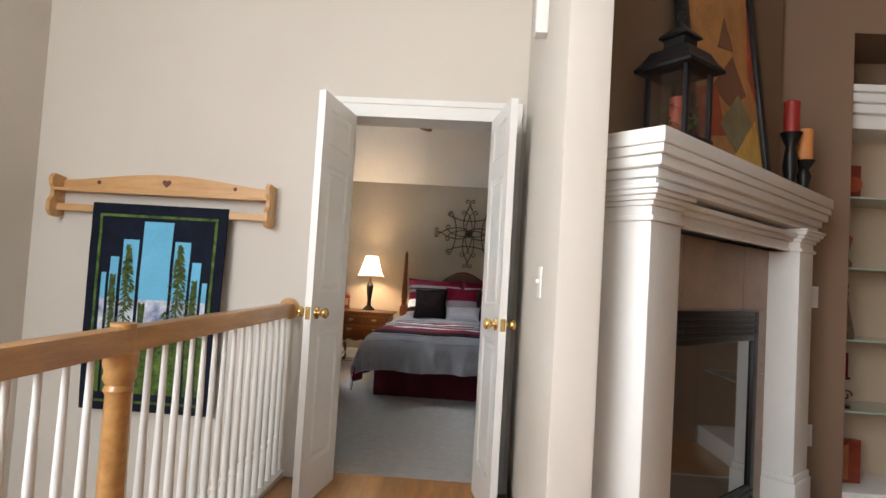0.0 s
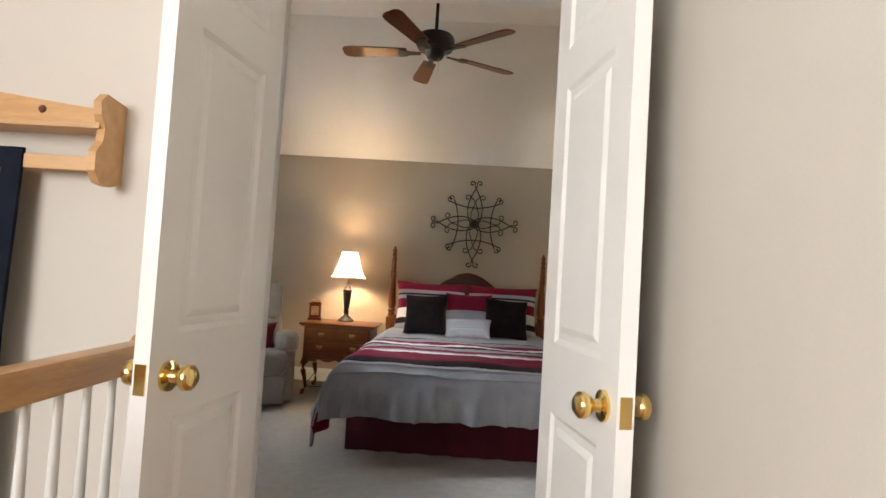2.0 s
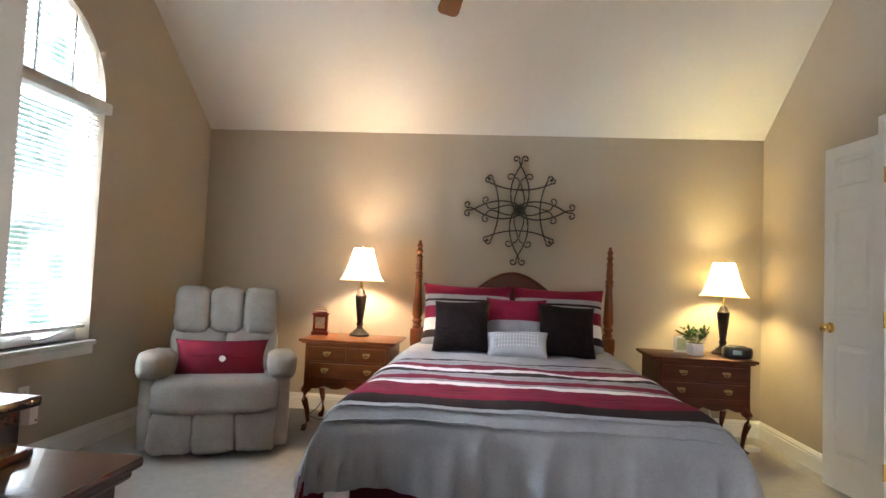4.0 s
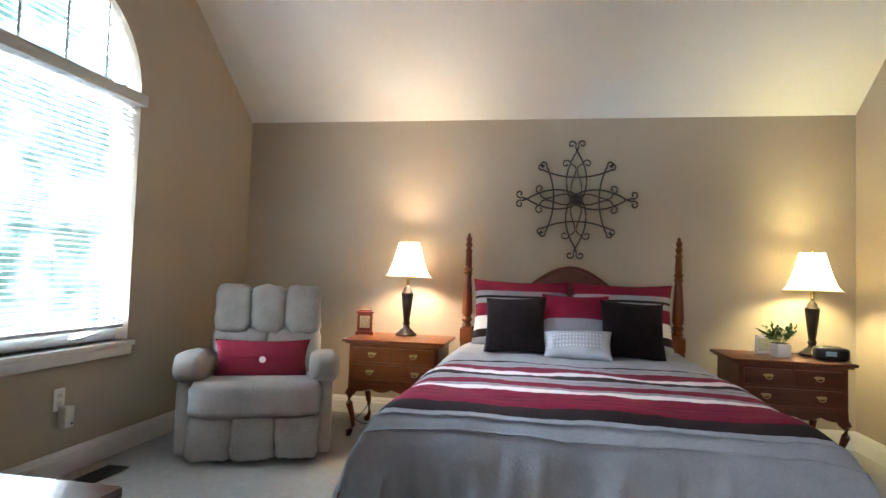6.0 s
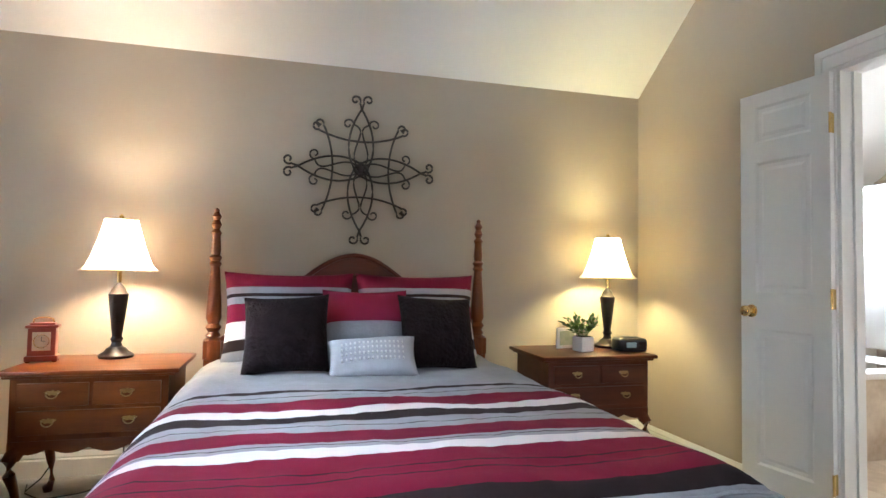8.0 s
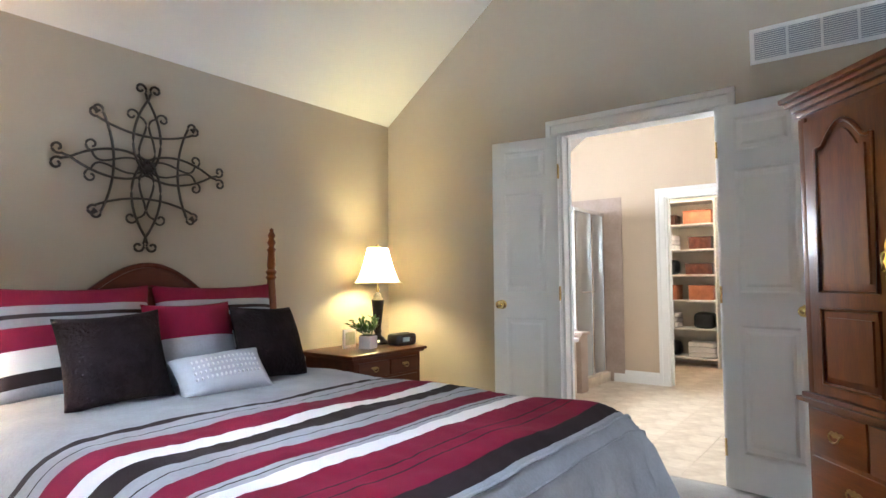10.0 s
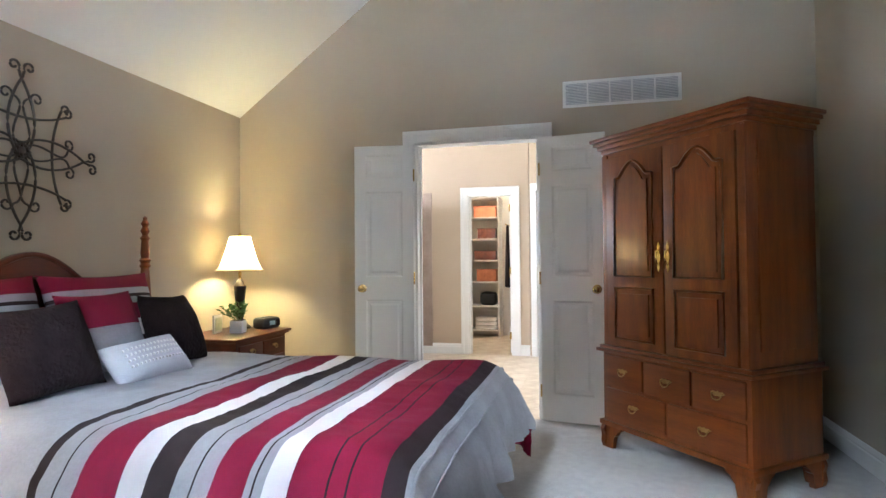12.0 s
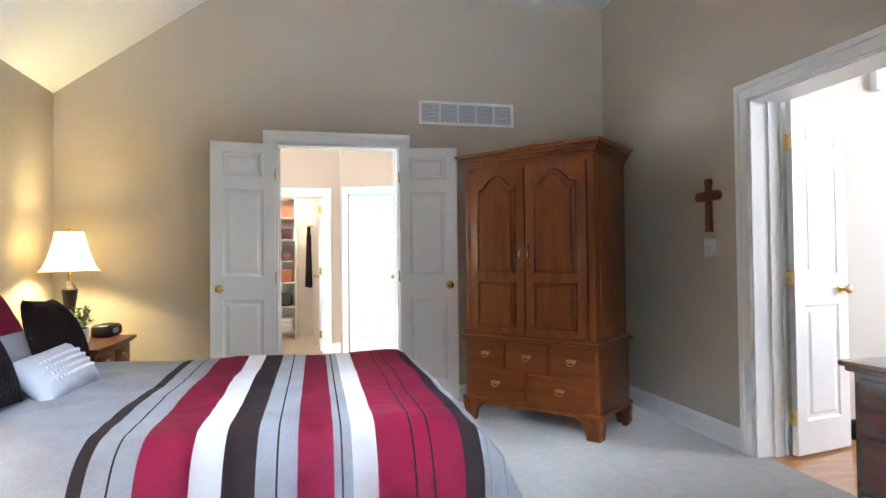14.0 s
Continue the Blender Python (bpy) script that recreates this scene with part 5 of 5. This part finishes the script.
for cx, zt, wd in ((-0.15, 1.22, 0.11), (0.15, 1.23, 0.12), (-0.23, 1.05, 0.07), (0.245, 1.04, 0.07), (-0.05, 0.9, 0.03)):
    bm = bmesh.new()
    inside = lambda u: any(a - 0.001 <= u <= b + 0.001 for a, b, _ in PANELS)
    for i in range(420):
        z = 0.62 + (zt - 0.62) * rq.random()
        reach = wd * (1.1 - (z - 0.62) / (zt - 0.62 + 0.02)) * rq.uniform(0.15, 1)
        s = rq.choice((-1, 1))
        u = cx + s * reach
        if not inside(u) or not inside(u - s * 0.02):
            continue
        p = [quilt_point(u + s * 0.004, z - 0.006, 0.0075), quilt_point(u - s * 0.022, z + 0.004, 0.0075), quilt_point(u - s * 0.018, z + 0.018, 0.0075), quilt_point(u - s * 0.004, z + 0.004, 0.0075)]
        bm.faces.new([bm.verts.new(q) for q in p])
    for q in range(12):
        z0, z1 = 0.62 + (zt - 0.62) * q / 12, 0.62 + (zt - 0.62) * (q + 1) / 12
        bm.faces.new([bm.verts.new(quilt_point(cx + a, z, 0.0072)) for a, z in ((-0.005, z0), (0.005, z0), (0.004, z1), (-0.004, z1))])
    part("fir_print", bm, FIRP, ql, "dark fir tree print")
tagged(boxes_ := part("door_chime", boxes((-0.035, 0.035, -0.05, 0, -0.09, 0.09), bevel=0.006), PLASTICW, m=pose(RX, 1.93, 2.27, 0, 0, -90), smooth=35), "white louvred door chime box on hall wall", "door chime")
for i in range(6):
    part("louvre", boxes((-0.022, 0.022, -0.053, -0.049, -0.06 + 0.012 * i, -0.053 + 0.012 * i)), CERAM, boxes_)

# ---- living room: corner fireplace ----
# local frame: x along the face, -y out into the room
FP = Matrix.Translation((0.955, 2.065, 0)) @ rotz(45)
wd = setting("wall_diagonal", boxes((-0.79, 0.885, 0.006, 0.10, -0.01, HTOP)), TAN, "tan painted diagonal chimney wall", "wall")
wd.matrix_basis = FP
fp = thing("fireplace", FP, "white classical mantel round a tiled gas fireplace", "fireplace")
hearth = part("hearth", prism([(-0.80, 0.0), (-0.80, -0.30), (-0.45, -0.62), (0.60, -0.62), (0.95, -0.28), (0.95, 0.0)], 0.0, 0.155, "z"), TRIM, fp, "raised white-edged hearth")
ht = prism([(-0.74, 0.0), (-0.74, -0.26), (-0.42, -0.55), (0.57, -0.55), (0.88, -0.25), (0.88, 0.0)], 0.155, 0.170, "z")
part("hearth_tile", ht, STONE, hearth, "tan stone hearth tiles")
for s in (-1, 1):
    x0, x1 = sorted((s * 0.60, s * 0.80))
    pil = part("pilaster", boxes((x0, x1, -0.195, 0, 0.33, 1.42), bevel=0.006), TRIM, fp, "plain white square pilaster", smooth=35)
    part("plinth", boxes((x0 - 0.014, x1 + 0.014, -0.21, 0, 0.17, 0.30), (x0 - 0.008, x1 + 0.008, -0.203, 0, 0.30, 0.33), bevel=0.006), TRIM, pil, smooth=35)
    part("necking", boxes((x0 - 0.010, x1 + 0.010, -0.206, 0, 1.372, 1.390), bevel=0.006), TRIM, pil, smooth=35)
    cap = bmesh.new()
    for oo, z0, z1 in ((0.010, 1.42, 1.436), (0.022, 1.436, 1.452), (0.034, 1.452, 1.468), (0.042, 1.468, 1.481)):
        box(cap, x0 - oo, x1 + oo, -0.195 - oo, 0, z0, z1, 0.005)
    part("capital", cap, TRIM, pil, "stepped white capital", smooth=35)
bm = boxes((-0.60, 0.60, -0.145, 0, 1.375, 1.46), bevel=0.004)
for oo, z0, z1 in ((0.012, 1.375, 1.39), (0.022, 1.42, 1.44), (0.045, 1.44, 1.46)):
    box(bm, -0.60, 0.60, -0.145 - oo, 0, z0, z1, 0.006)
part("frieze", bm, TRIM, fp, "white moulded frieze", smooth=35)
bm = bmesh.new()
for oo, z0, z1 in ((-0.05, 1.48, 1.505), (-0.036, 1.505, 1.535), (-0.016, 1.535, 1.57), (-0.006, 1.57, 1.60), (0.0, 1.60, 1.65)):
    box(bm, -0.86 - oo, 0.86 + oo, -0.26 - oo, 0, z0, z1, 0.008)
part("mantel_shelf", bm, TRIM, fp, "deep stepped white mantel shelf", smooth=35)
tz = [0.17, 0.47, 0.78, 1.085]
for s in (-1, 1):
    for z0, z1 in zip(tz, tz[1:]):
        a, b = sorted((s * 0.462, s * 0.60))
        part("tile", boxes((a + 0.002, b - 0.002, -0.061, 0.006, z0 + 0.002, z1 - 0.002), bevel=0.003), STONE, fp)
for i in range(4):
    part("tile", boxes((-0.60 + 0.3 * i + 0.002, -0.30 + 0.3 * i - 0.002, -0.061, 0.006, 1.087, 1.376), bevel=0.003), STONE, fp)
part("grout", boxes((-0.60, -0.46, -0.056, 0.006, 0.17, 1.37), (0.46, 0.60, -0.056, 0.006, 0.17, 1.37), (-0.46, 0.46, -0.056, 0.006, 1.08, 1.37)), GROUT, fp)
part("firebox_frame", boxes((-0.46, 0.46, -0.075, 0.0, 0.95, 1.083), (-0.46, 0.46, -0.075, 0, 0.17, 0.29), (-0.46, -0.41, -0.076, 0, 0.17, 1.083), (0.41, 0.46, -0.076, 0, 0.17, 1.083), bevel=0.004), BLACKM, fp, "black metal firebox frame", smooth=35)
for z in (0.975, 1.0, 1.025, 1.05, 0.20, 0.23, 0.26):
    part("louvre", boxes((-0.44, 0.44, -0.083, -0.073, z, z + 0.012), bevel=0.003), BLACKM, fp)
part("firebox_glass", boxes((-0.41, 0.41, -0.063, -0.057, 0.29, 0.95)), material("smoked_glass", (0.02, 0.018, 0.016), 0.06, 0.1, 5, 30, 0.0, coat=1.0), fp, "dark reflective fire glass")

# on the mantel
ln = thing("lantern", FP @ pose(-0.57, -0.15, 1.65, 0, 0, -6), "black metal candle lantern on the mantel", "lantern")
part("base", boxes((-0.085, 0.085, -0.085, 0.085, 0, 0.025), bevel=0.005), BLACKM, ln, smooth=35)
for sx in (-1, 1):
    for sy in (-1, 1):
        part("corner_post", boxes((sx * 0.072 - 0.007, sx * 0.072 + 0.007, sy * 0.072 - 0.007, sy * 0.072 + 0.007, 0.025, 0.26)), BLACKM, ln)
    part("glass_pane", boxes((sx * 0.07 - 0.001, sx * 0.07 + 0.001, -0.065, 0.065, 0.025, 0.26)), GLASS, ln)
    part("glass_pane", boxes((-0.065, 0.065, sx * 0.07 - 0.001, sx * 0.07 + 0.001, 0.025, 0.26)), GLASS, ln)
part("roof", lathe([(0.15, 0.255), (0.152, 0.265), (0.125, 0.29), (0.10, 0.325), (0.062, 0.335), (0.055, 0.345), (0.055, 0.37), (0.075, 0.375), (0.07, 0.385), (0.02, 0.42), (0.012, 0.43)], 4, rotz(45)), BLACKM, ln, "pagoda-shaped black roof")
part("ring", tube([(0.022 * math.cos(a), 0, 0.452 + 0.022 * math.sin(a)) for a in [2 * math.pi * i / 16 for i in range(16)]], 0.003, 6, closed=True), BLACKM, ln, smooth=60)
part("candle", lathe([(0.028, 0.025), (0.028, 0.17), (0.004, 0.172)], 16), material("red_wax", (0.35, 0.05, 0.02), 0.5, 0.1, 8, 60, 0.05), ln, "red pillar candle", smooth=40)
bm = bmesh.new()
rl2 = random.Random(2)
for i in range(110):
    p = Vector((rl2.uniform(-0.062, 0.062), rl2.uniform(-0.062, 0.062), 0.03 + 0.11 * rl2.random() ** 1.5))
    q = Vector((rl2.uniform(-1, 1), rl2.uniform(-1, 1), rl2.uniform(0, 1))).normalized() * 0.02
    s = q.cross(Vector((0, 0.3, 1))).normalized() * 0.008
    if max(abs(p.x + q.x), abs(p.y + q.y)) < 0.066:
        bm.faces.new([bm.verts.new(v) for v in (p, p + q * 0.5 + s, p + q, p + q * 0.5 - s)])
part("greenery", bm, LEAF, ln, "green leaf garland")

pa = thing("framed_painting", FP @ pose(0.02, -0.10, 1.65, -7, 0, 0), "framed abstract painting leaning on the mantel", "painting")
PW, PH = 0.40, 1.05
part("frame", boxes((-PW, PW, -0.03, 0, 0, 0.06), (-PW, PW, -0.03, 0, PH - 0.06, PH), (-PW, -PW + 0.06, -0.031, 0, 0, PH), (PW - 0.06, PW, -0.031, 0, 0, PH), bevel=0.006), BLACKM, pa, "wide black frame", smooth=35)
ART = [material("painted_" + n, c, 0.5, 0.25, 6, 40, 0.2) for n, c in (("ochre", (0.48, 0.24, 0.08)), ("umber", (0.20, 0.09, 0.05)), ("rust", (0.36, 0.07, 0.03)), ("cream", (0.60, 0.48, 0.28)), ("olive", (0.26, 0.24, 0.13)), ("yellow", (0.70, 0.45, 0.10)))]
part("canvas", boxes((-PW + 0.06, PW - 0.06, -0.012, -0.004, 0.06, PH - 0.06)), ART[0], pa, "warm ochre painted ground")
for k, pts in ((1, [(-0.15, 0.35), (0.10, 0.55), (0.22, 0.40), (0.02, 0.30)]), (2, [(-0.33, 0.30), (-0.10, 0.36), (-0.05, 0.16), (-0.33, 0.10)]), (4, [(-0.10, 0.20), (0.12, 0.38), (0.25, 0.28), (0.05, 0.10)]), (5, [(0.0, 0.07), (0.30, 0.30), (0.33, 0.07)]), (2, [(0.26, 0.5), (0.33, 0.9), (0.33, 0.4)]), (3, [(-0.30, 0.98), (-0.05, 0.9), (0.05, 0.98)]), (1, [(-0.05, 0.55), (0.05, 0.72), (0.12, 0.58)])):
    part("painted_shape", prism(pts, -0.0135 - 0.0004 * k, -0.011), ART[k], pa)

for x, y, z0, c, nm in ((0.60, -0.14, 0.21, (0.30, 0.02, 0.015), "red"), (0.70, -0.17, 0.09, (0.62, 0.24, 0.06), "amber")):
    ch = thing("candle_holder", FP @ pose(x, y, 1.65), "carved black holder with %s pillar candle" % nm, "candle holder")
    part("stand", lathe([(0.045, 0), (0.048, 0.012), (0.03, 0.03), (0.022, 0.05), (0.034, 0.07 + z0 * 0.3), (0.022, 0.06 + z0 * 0.8), (0.045, 0.075 + z0), (0.05, 0.085 + z0)], 16), BLACKM, ch, smooth=40)
    part("candle", lathe([(0.036, 0.085 + z0), (0.036, 0.235 + z0), (0.03, 0.24 + z0), (0.004, 0.236 + z0)], 18), material(nm + "_candle_wax", c, 0.5, 0.1, 8, 60, 0.05), ch, nm + " pillar candle", smooth=40)

# display niche
nf = thing("display_cabinet", Matrix.Translation((NX0, HY, 0)), "white built-in niche frame with glass shelves", "shelf unit")
NWD = NX1 - NX0
part("base_cabinet", boxes((0.002, NWD - 0.002, 0.02, ND - 0.002, 0.0, 0.14), bevel=0.004), TRIM, nf, smooth=35)
bm = bmesh.new()
for oo, z0, z1 in ((0.10, 2.12, 2.20), (0.06, 2.20, 2.25), (0.03, 2.25, 2.30), (0.0, 2.30, 2.34)):
    box(bm, 0.002, NWD - 0.002, oo, ND - 0.002, z0, z1, 0.006)
part("cornice", bm, TRIM, nf, "white stepped cornice", smooth=35)
part("back_panel", boxes((0.002, NWD - 0.002, ND - 0.02, ND - 0.004, 0.14, 2.12)), BATHP, nf)
for z in (0.55, 0.935, 1.33, 1.72):
    part("shelf", boxes((0.004, NWD - 0.004, 0.06, ND - 0.022, z, z + 0.010), bevel=0.002), material("green_edge_glass", (0.35, 0.45, 0.40), 0.1, 0.05, 10, 40, 0.0, coat=0.5) if z == 0.55 else bpy.data.materials["green_edge_glass"], nf, "glass shelf")
TERRA = material("terracotta", (0.36, 0.12, 0.05), 0.7, 0.25, 12, 90, 0.3)
def shelf_item(name, x, z, bm, mat, label, cat):
    return tagged(part(name, bm, mat, smooth=45, m=Matrix.Translation((NX0 + x, HY + 0.2, z))), label, cat)
a1 = shelf_item("framed_art", 0.10, 1.73, boxes((-0.07, 0.07, -0.02, 0.02, 0, 0.20), bevel=0.004), RW, "small dark red framed picture on glass shelf", "picture frame")
part("picture_face", prism([(0.03 + 0.045 * math.cos(a), 0.09 + 0.045 * math.sin(a)) for a in [2 * math.pi * i / 20 for i in range(20)]], -0.024, -0.019), ART[2], a1)
shelf_item("statuette", 0.06, 1.34, lathe([(0.07, 0), (0.075, 0.03), (0.05, 0.06), (0.06, 0.12), (0.075, 0.17), (0.04, 0.20), (0.045, 0.24), (0.035, 0.27), (0.045, 0.29), (0.02, 0.31)], 14), TERRA, "terracotta seated statuette on glass shelf", "statuette")
shelf_item("vase", 0.10, 0.945, lathe([(0.055, 0), (0.06, 0.02), (0.045, 0.10), (0.03, 0.18), (0.022, 0.23), (0.03, 0.25), (0.022, 0.27), (0.03, 0.30)], 14), material("speckled_bronze", (0.16, 0.11, 0.07), 0.5, 0.5, 30, 100, 0.4), "dark speckled tall vase on glass shelf", "vase")
c1 = thing("candle_stand", Matrix.Translation((NX0 + 0.10, HY + 0.2, 0.56)), "scrolled iron stand with dark red candle", "candle holder")
part("stand", lathe([(0.05, 0), (0.05, 0.006), (0.008, 0.012), (0.008, 0.15), (0.045, 0.155), (0.045, 0.165)], 14), IRON, c1, smooth=40)
for s in (-1, 1):
    part("scroll", tube([(s * 0.03 + u, 0, 0.06 + w) for u, w in spiral((0, 0), 0.035, 0, 7 * s)], 0.004, 6), IRON, c1, smooth=60)
part("candle", lathe([(0.034, 0.165), (0.034, 0.30), (0.004, 0.302)], 16), MAROON, c1, smooth=40)
a2 = shelf_item("framed_art", 0.12, 0.14, boxes((-0.09, 0.09, -0.02, 0.02, 0, 0.24), bevel=0.004), RW, "red and orange framed picture on niche base", "picture frame")
part("picture_face", prism([(-0.05, 0.02), (0.02, 0.02), (0.02, 0.22), (-0.05, 0.18)], -0.024, -0.019), TERRA, a2)

# ---- bathroom ----
tub = thing("bathtub", pose(0, 0, 0), "cream panelled tub deck beside the shower", "bathtub")
part("apron", boxes((2.0, 3.74, 6.47, 6.53, 0.0, 0.50), bevel=0.004), BATHTILE, tub, smooth=35)
part("deck", boxes((2.0, 3.76, 6.44, 6.60, 0.50, 0.54), (2.0, 2.1, 6.60, 7.69, 0.50, 0.54), (3.66, 3.76, 6.60, 7.69, 0.50, 0.54), (2.0, 3.76, 7.55, 7.69, 0.50, 0.54), bevel=0.006), CERAM, tub, smooth=35)
part("basin", boxes((2.1, 3.66, 6.6, 7.55, 0.10, 0.13)), CERAM, tub)
tagged(part("knee_post", boxes((3.74, 3.90, 6.42, 6.60, 0.0, 0.56), (3.72, 3.92, 6.40, 6.62, 0.56, 0.59), bevel=0.004), STONE, smooth=35), "short tan tiled post between tub and shower", "post")
shw = thing("shower_enclosure", pose(0, 0, 0), "chrome framed glass shower enclosure", "shower")
part("curb", boxes((3.90, 4.598, 6.46, 6.58, 0.0, 0.10), bevel=0.006), BATHTILE, shw, "low tiled curb", smooth=35)
CHROME = material("brushed_chrome", (0.75, 0.77, 0.80), 0.22, 0.05, 20, 90, 0.05, metal=1.0)
for x in (3.83, 4.25, 4.57):
    part("frame_post", boxes((x - 0.02, x + 0.02, 6.50, 6.54, 0.10 if x > 4 else 0.59, 1.80), bevel=0.003), CHROME, shw, smooth=35)
part("top_rail", boxes((3.80, 4.598, 6.495, 6.545, 1.80, 1.84), (3.80, 3.85, 6.545, 7.69, 1.80, 1.84), bevel=0.003), CHROME, shw, smooth=35)
for a, b in ((3.85, 4.23), (4.27, 4.55)):
    part("glass_panel", boxes((a, b, 6.517, 6.523, 0.11, 1.80)), SHGLASS, shw)
part("glass_panel", boxes((3.822, 3.828, 6.56, 7.68, 0.59, 1.80)), SHGLASS, shw)
part("towel_bar", tube([(3.95, 6.49, 0.98), (3.95, 6.46, 0.98), (4.2, 6.46, 0.98), (4.2, 6.49, 0.98)], 0.008, 8), CHROME, shw, smooth=60)
setting("wall_shower_tile", boxes((4.586, 4.598, 6.30, 7.69, 0.0, 2.0)), STONE, "tan tiled shower wall", "wall")
dd = door_leaf("door", pose(4.56, 4.98, 0, 0, 0, -108), 0.62, "white six-panel bathroom closet door", 0.56, panels=((0.20, 0.80), (0.97, 1.55), (1.65, 1.86)), columns=2, h=1.95, hinge=1, group="bathroom inner doors")
ang = pose(4.58, 5.09, 0, 0, 0, -108)
wb = setting("wall_bath_angled", boxes((0.0, 0.09, 0.025, 0.12, 0, TOP), (0.76, 1.6, 0.025, 0.12, 0, TOP), (0.09, 0.76, 0.025, 0.12, 2.0, TOP)), BATHP, "tan angled bathroom wall", "wall")
wb.matrix_basis = ang
cs = setting("door_frame_5", boxes((0.02, 0.095, 0.0, 0.024, 0, 2.07), (0.75, 0.83, 0.0, 0.024, 0, 2.07), (0.02, 0.83, -0.001, 0.023, 1.98, 2.07), bevel=0.004), TRIM, "white casing of the bathroom closet door", "door frame", smooth=35)
cs.matrix_basis = ang
setting("trim", boxes((4.0, 4.598, 4.5, 5.06, 2.56, 2.70), bevel=0.01), TRIM, "white crown moulding at the soffit", "trim", smooth=35)

su = thing("closet_shelves", pose(6.10, 5.68, 0, 0, 0, 0), "white open closet shelving with folded things", "shelf unit")
part("side", boxes((0, 0.38, 0, 0.018, 0.0, 2.10)), TRIM, su)
part("side", boxes((0, 0.38, 0.88, 0.898, 0.0, 2.10)), TRIM, su)
SZ = [0.10, 0.46, 0.82, 1.14, 1.46, 1.78, 2.08]
for z in SZ:
    part("shelf", boxes((0.002, 0.38, 0.018, 0.88, z, z + 0.018)), TRIM, su)
rs = random.Random(6)
KINDS = (("towel_stack", WHITEC, "folded white towels stacked on closet shelf", "towels"), ("storage_basket", TERRA, "woven orange storage basket on closet shelf", "basket"), ("black_bag", BLACKM, "black bag resting on closet shelf", "bag"), ("storage_box", MAHOG, "dark storage box on closet shelf", "box"))
for i, row in enumerate(((0, 2), (2, 0), (1, 1), (3, 2), (3, 0), (1, 3))):
    for j, k in enumerate(row):
        nm, mt, lb, ct = KINDS[k]
        w, h = rs.uniform(0.26, 0.35), rs.uniform(0.08, 0.2)
        y = 5.70 + 0.43 * j + 0.03
        if k == 0:
            tw = thing(nm, pose(6.28, y + w / 2, SZ[i] + 0.018), lb, ct)
            for q in range(3):
                part("towel", puff((0.26, w, 0.065), 8, 0.3, m=Matrix.Translation((0, 0, 0.034 + 0.062 * q))), mt, tw, smooth=50)
            continue
        elif k == 2:
            bm = puff((0.24, w, 0.2), 10, 0.5, 0.02, i, m=Matrix.Translation((6.27, y + w / 2, SZ[i] + 0.118)))
        else:
            bm = boxes((6.14, 6.40, y, y + w, SZ[i] + 0.018, SZ[i] + 0.018 + h), (6.13, 6.41, y - 0.005, y + w + 0.005, SZ[i] + 0.01 + h, SZ[i] + 0.03 + h), bevel=0.005)
        tagged(part(nm, bm, mt, smooth=50), lb, ct)
gx = thing("hanging_robe", pose(5.62, 5.47, 0, 0, 0, 14), "dark robe hanging on closet hook", "clothing")
part("robe", grid(12, 20, lambda u, v: Vector(((u - 0.5) * (0.16 + 0.12 * (1 - v)) * (1.0 if v < 0.9 else 0.5), 0.03 + 0.02 * math.sin(u * 16) * (1 - v), 0.78 + 0.85 * v))), FURC, gx, smooth=70).modifiers.new("thickness", "SOLIDIFY").thickness = 0.03
part("hook", tube([(0, -0.06, 1.64), (0, 0.02, 1.64), (0, 0.05, 1.66)], 0.006, 6), BRASS, gx)
door_leaf("door", pose(BX + 0.15, CY0 + 0.035, 0, 0, 0, 1), 0.53, "white closet door standing open inward", 0.47, panels=((0.20, 0.80), (0.97, 1.55), (1.65, 1.86)), h=1.94, hinge=1, group="bathroom inner doors")

# ---- bathroom floor tiles ----
ft = boxes((-0.1638, 0.1638, -0.1638, 0.1638, 0.0, 0.005))
t0 = None
fl = bpy.data.objects["bath_floor"]
for i in range(9):
    for j in range(12):
        x, y = EX + 0.165 + 0.33 * i, 3.85 + 0.33 * j
        if y > 6.6 or x > 4.75:
            continue
        if t0 is None:
            t0 = part("tile", ft, BATHTILE, fl)
            o = t0
        else:
            o = new("tile", t0.data)
            o.parent = fl
        o.location = (x, y, -0.004)
for i in range(6):
    for j in range(5):
        o = new("tile", t0.data)
        o.parent, o.location = fl, (4.8 + 0.33 * i, 5.16 + 0.33 * j, -0.004)
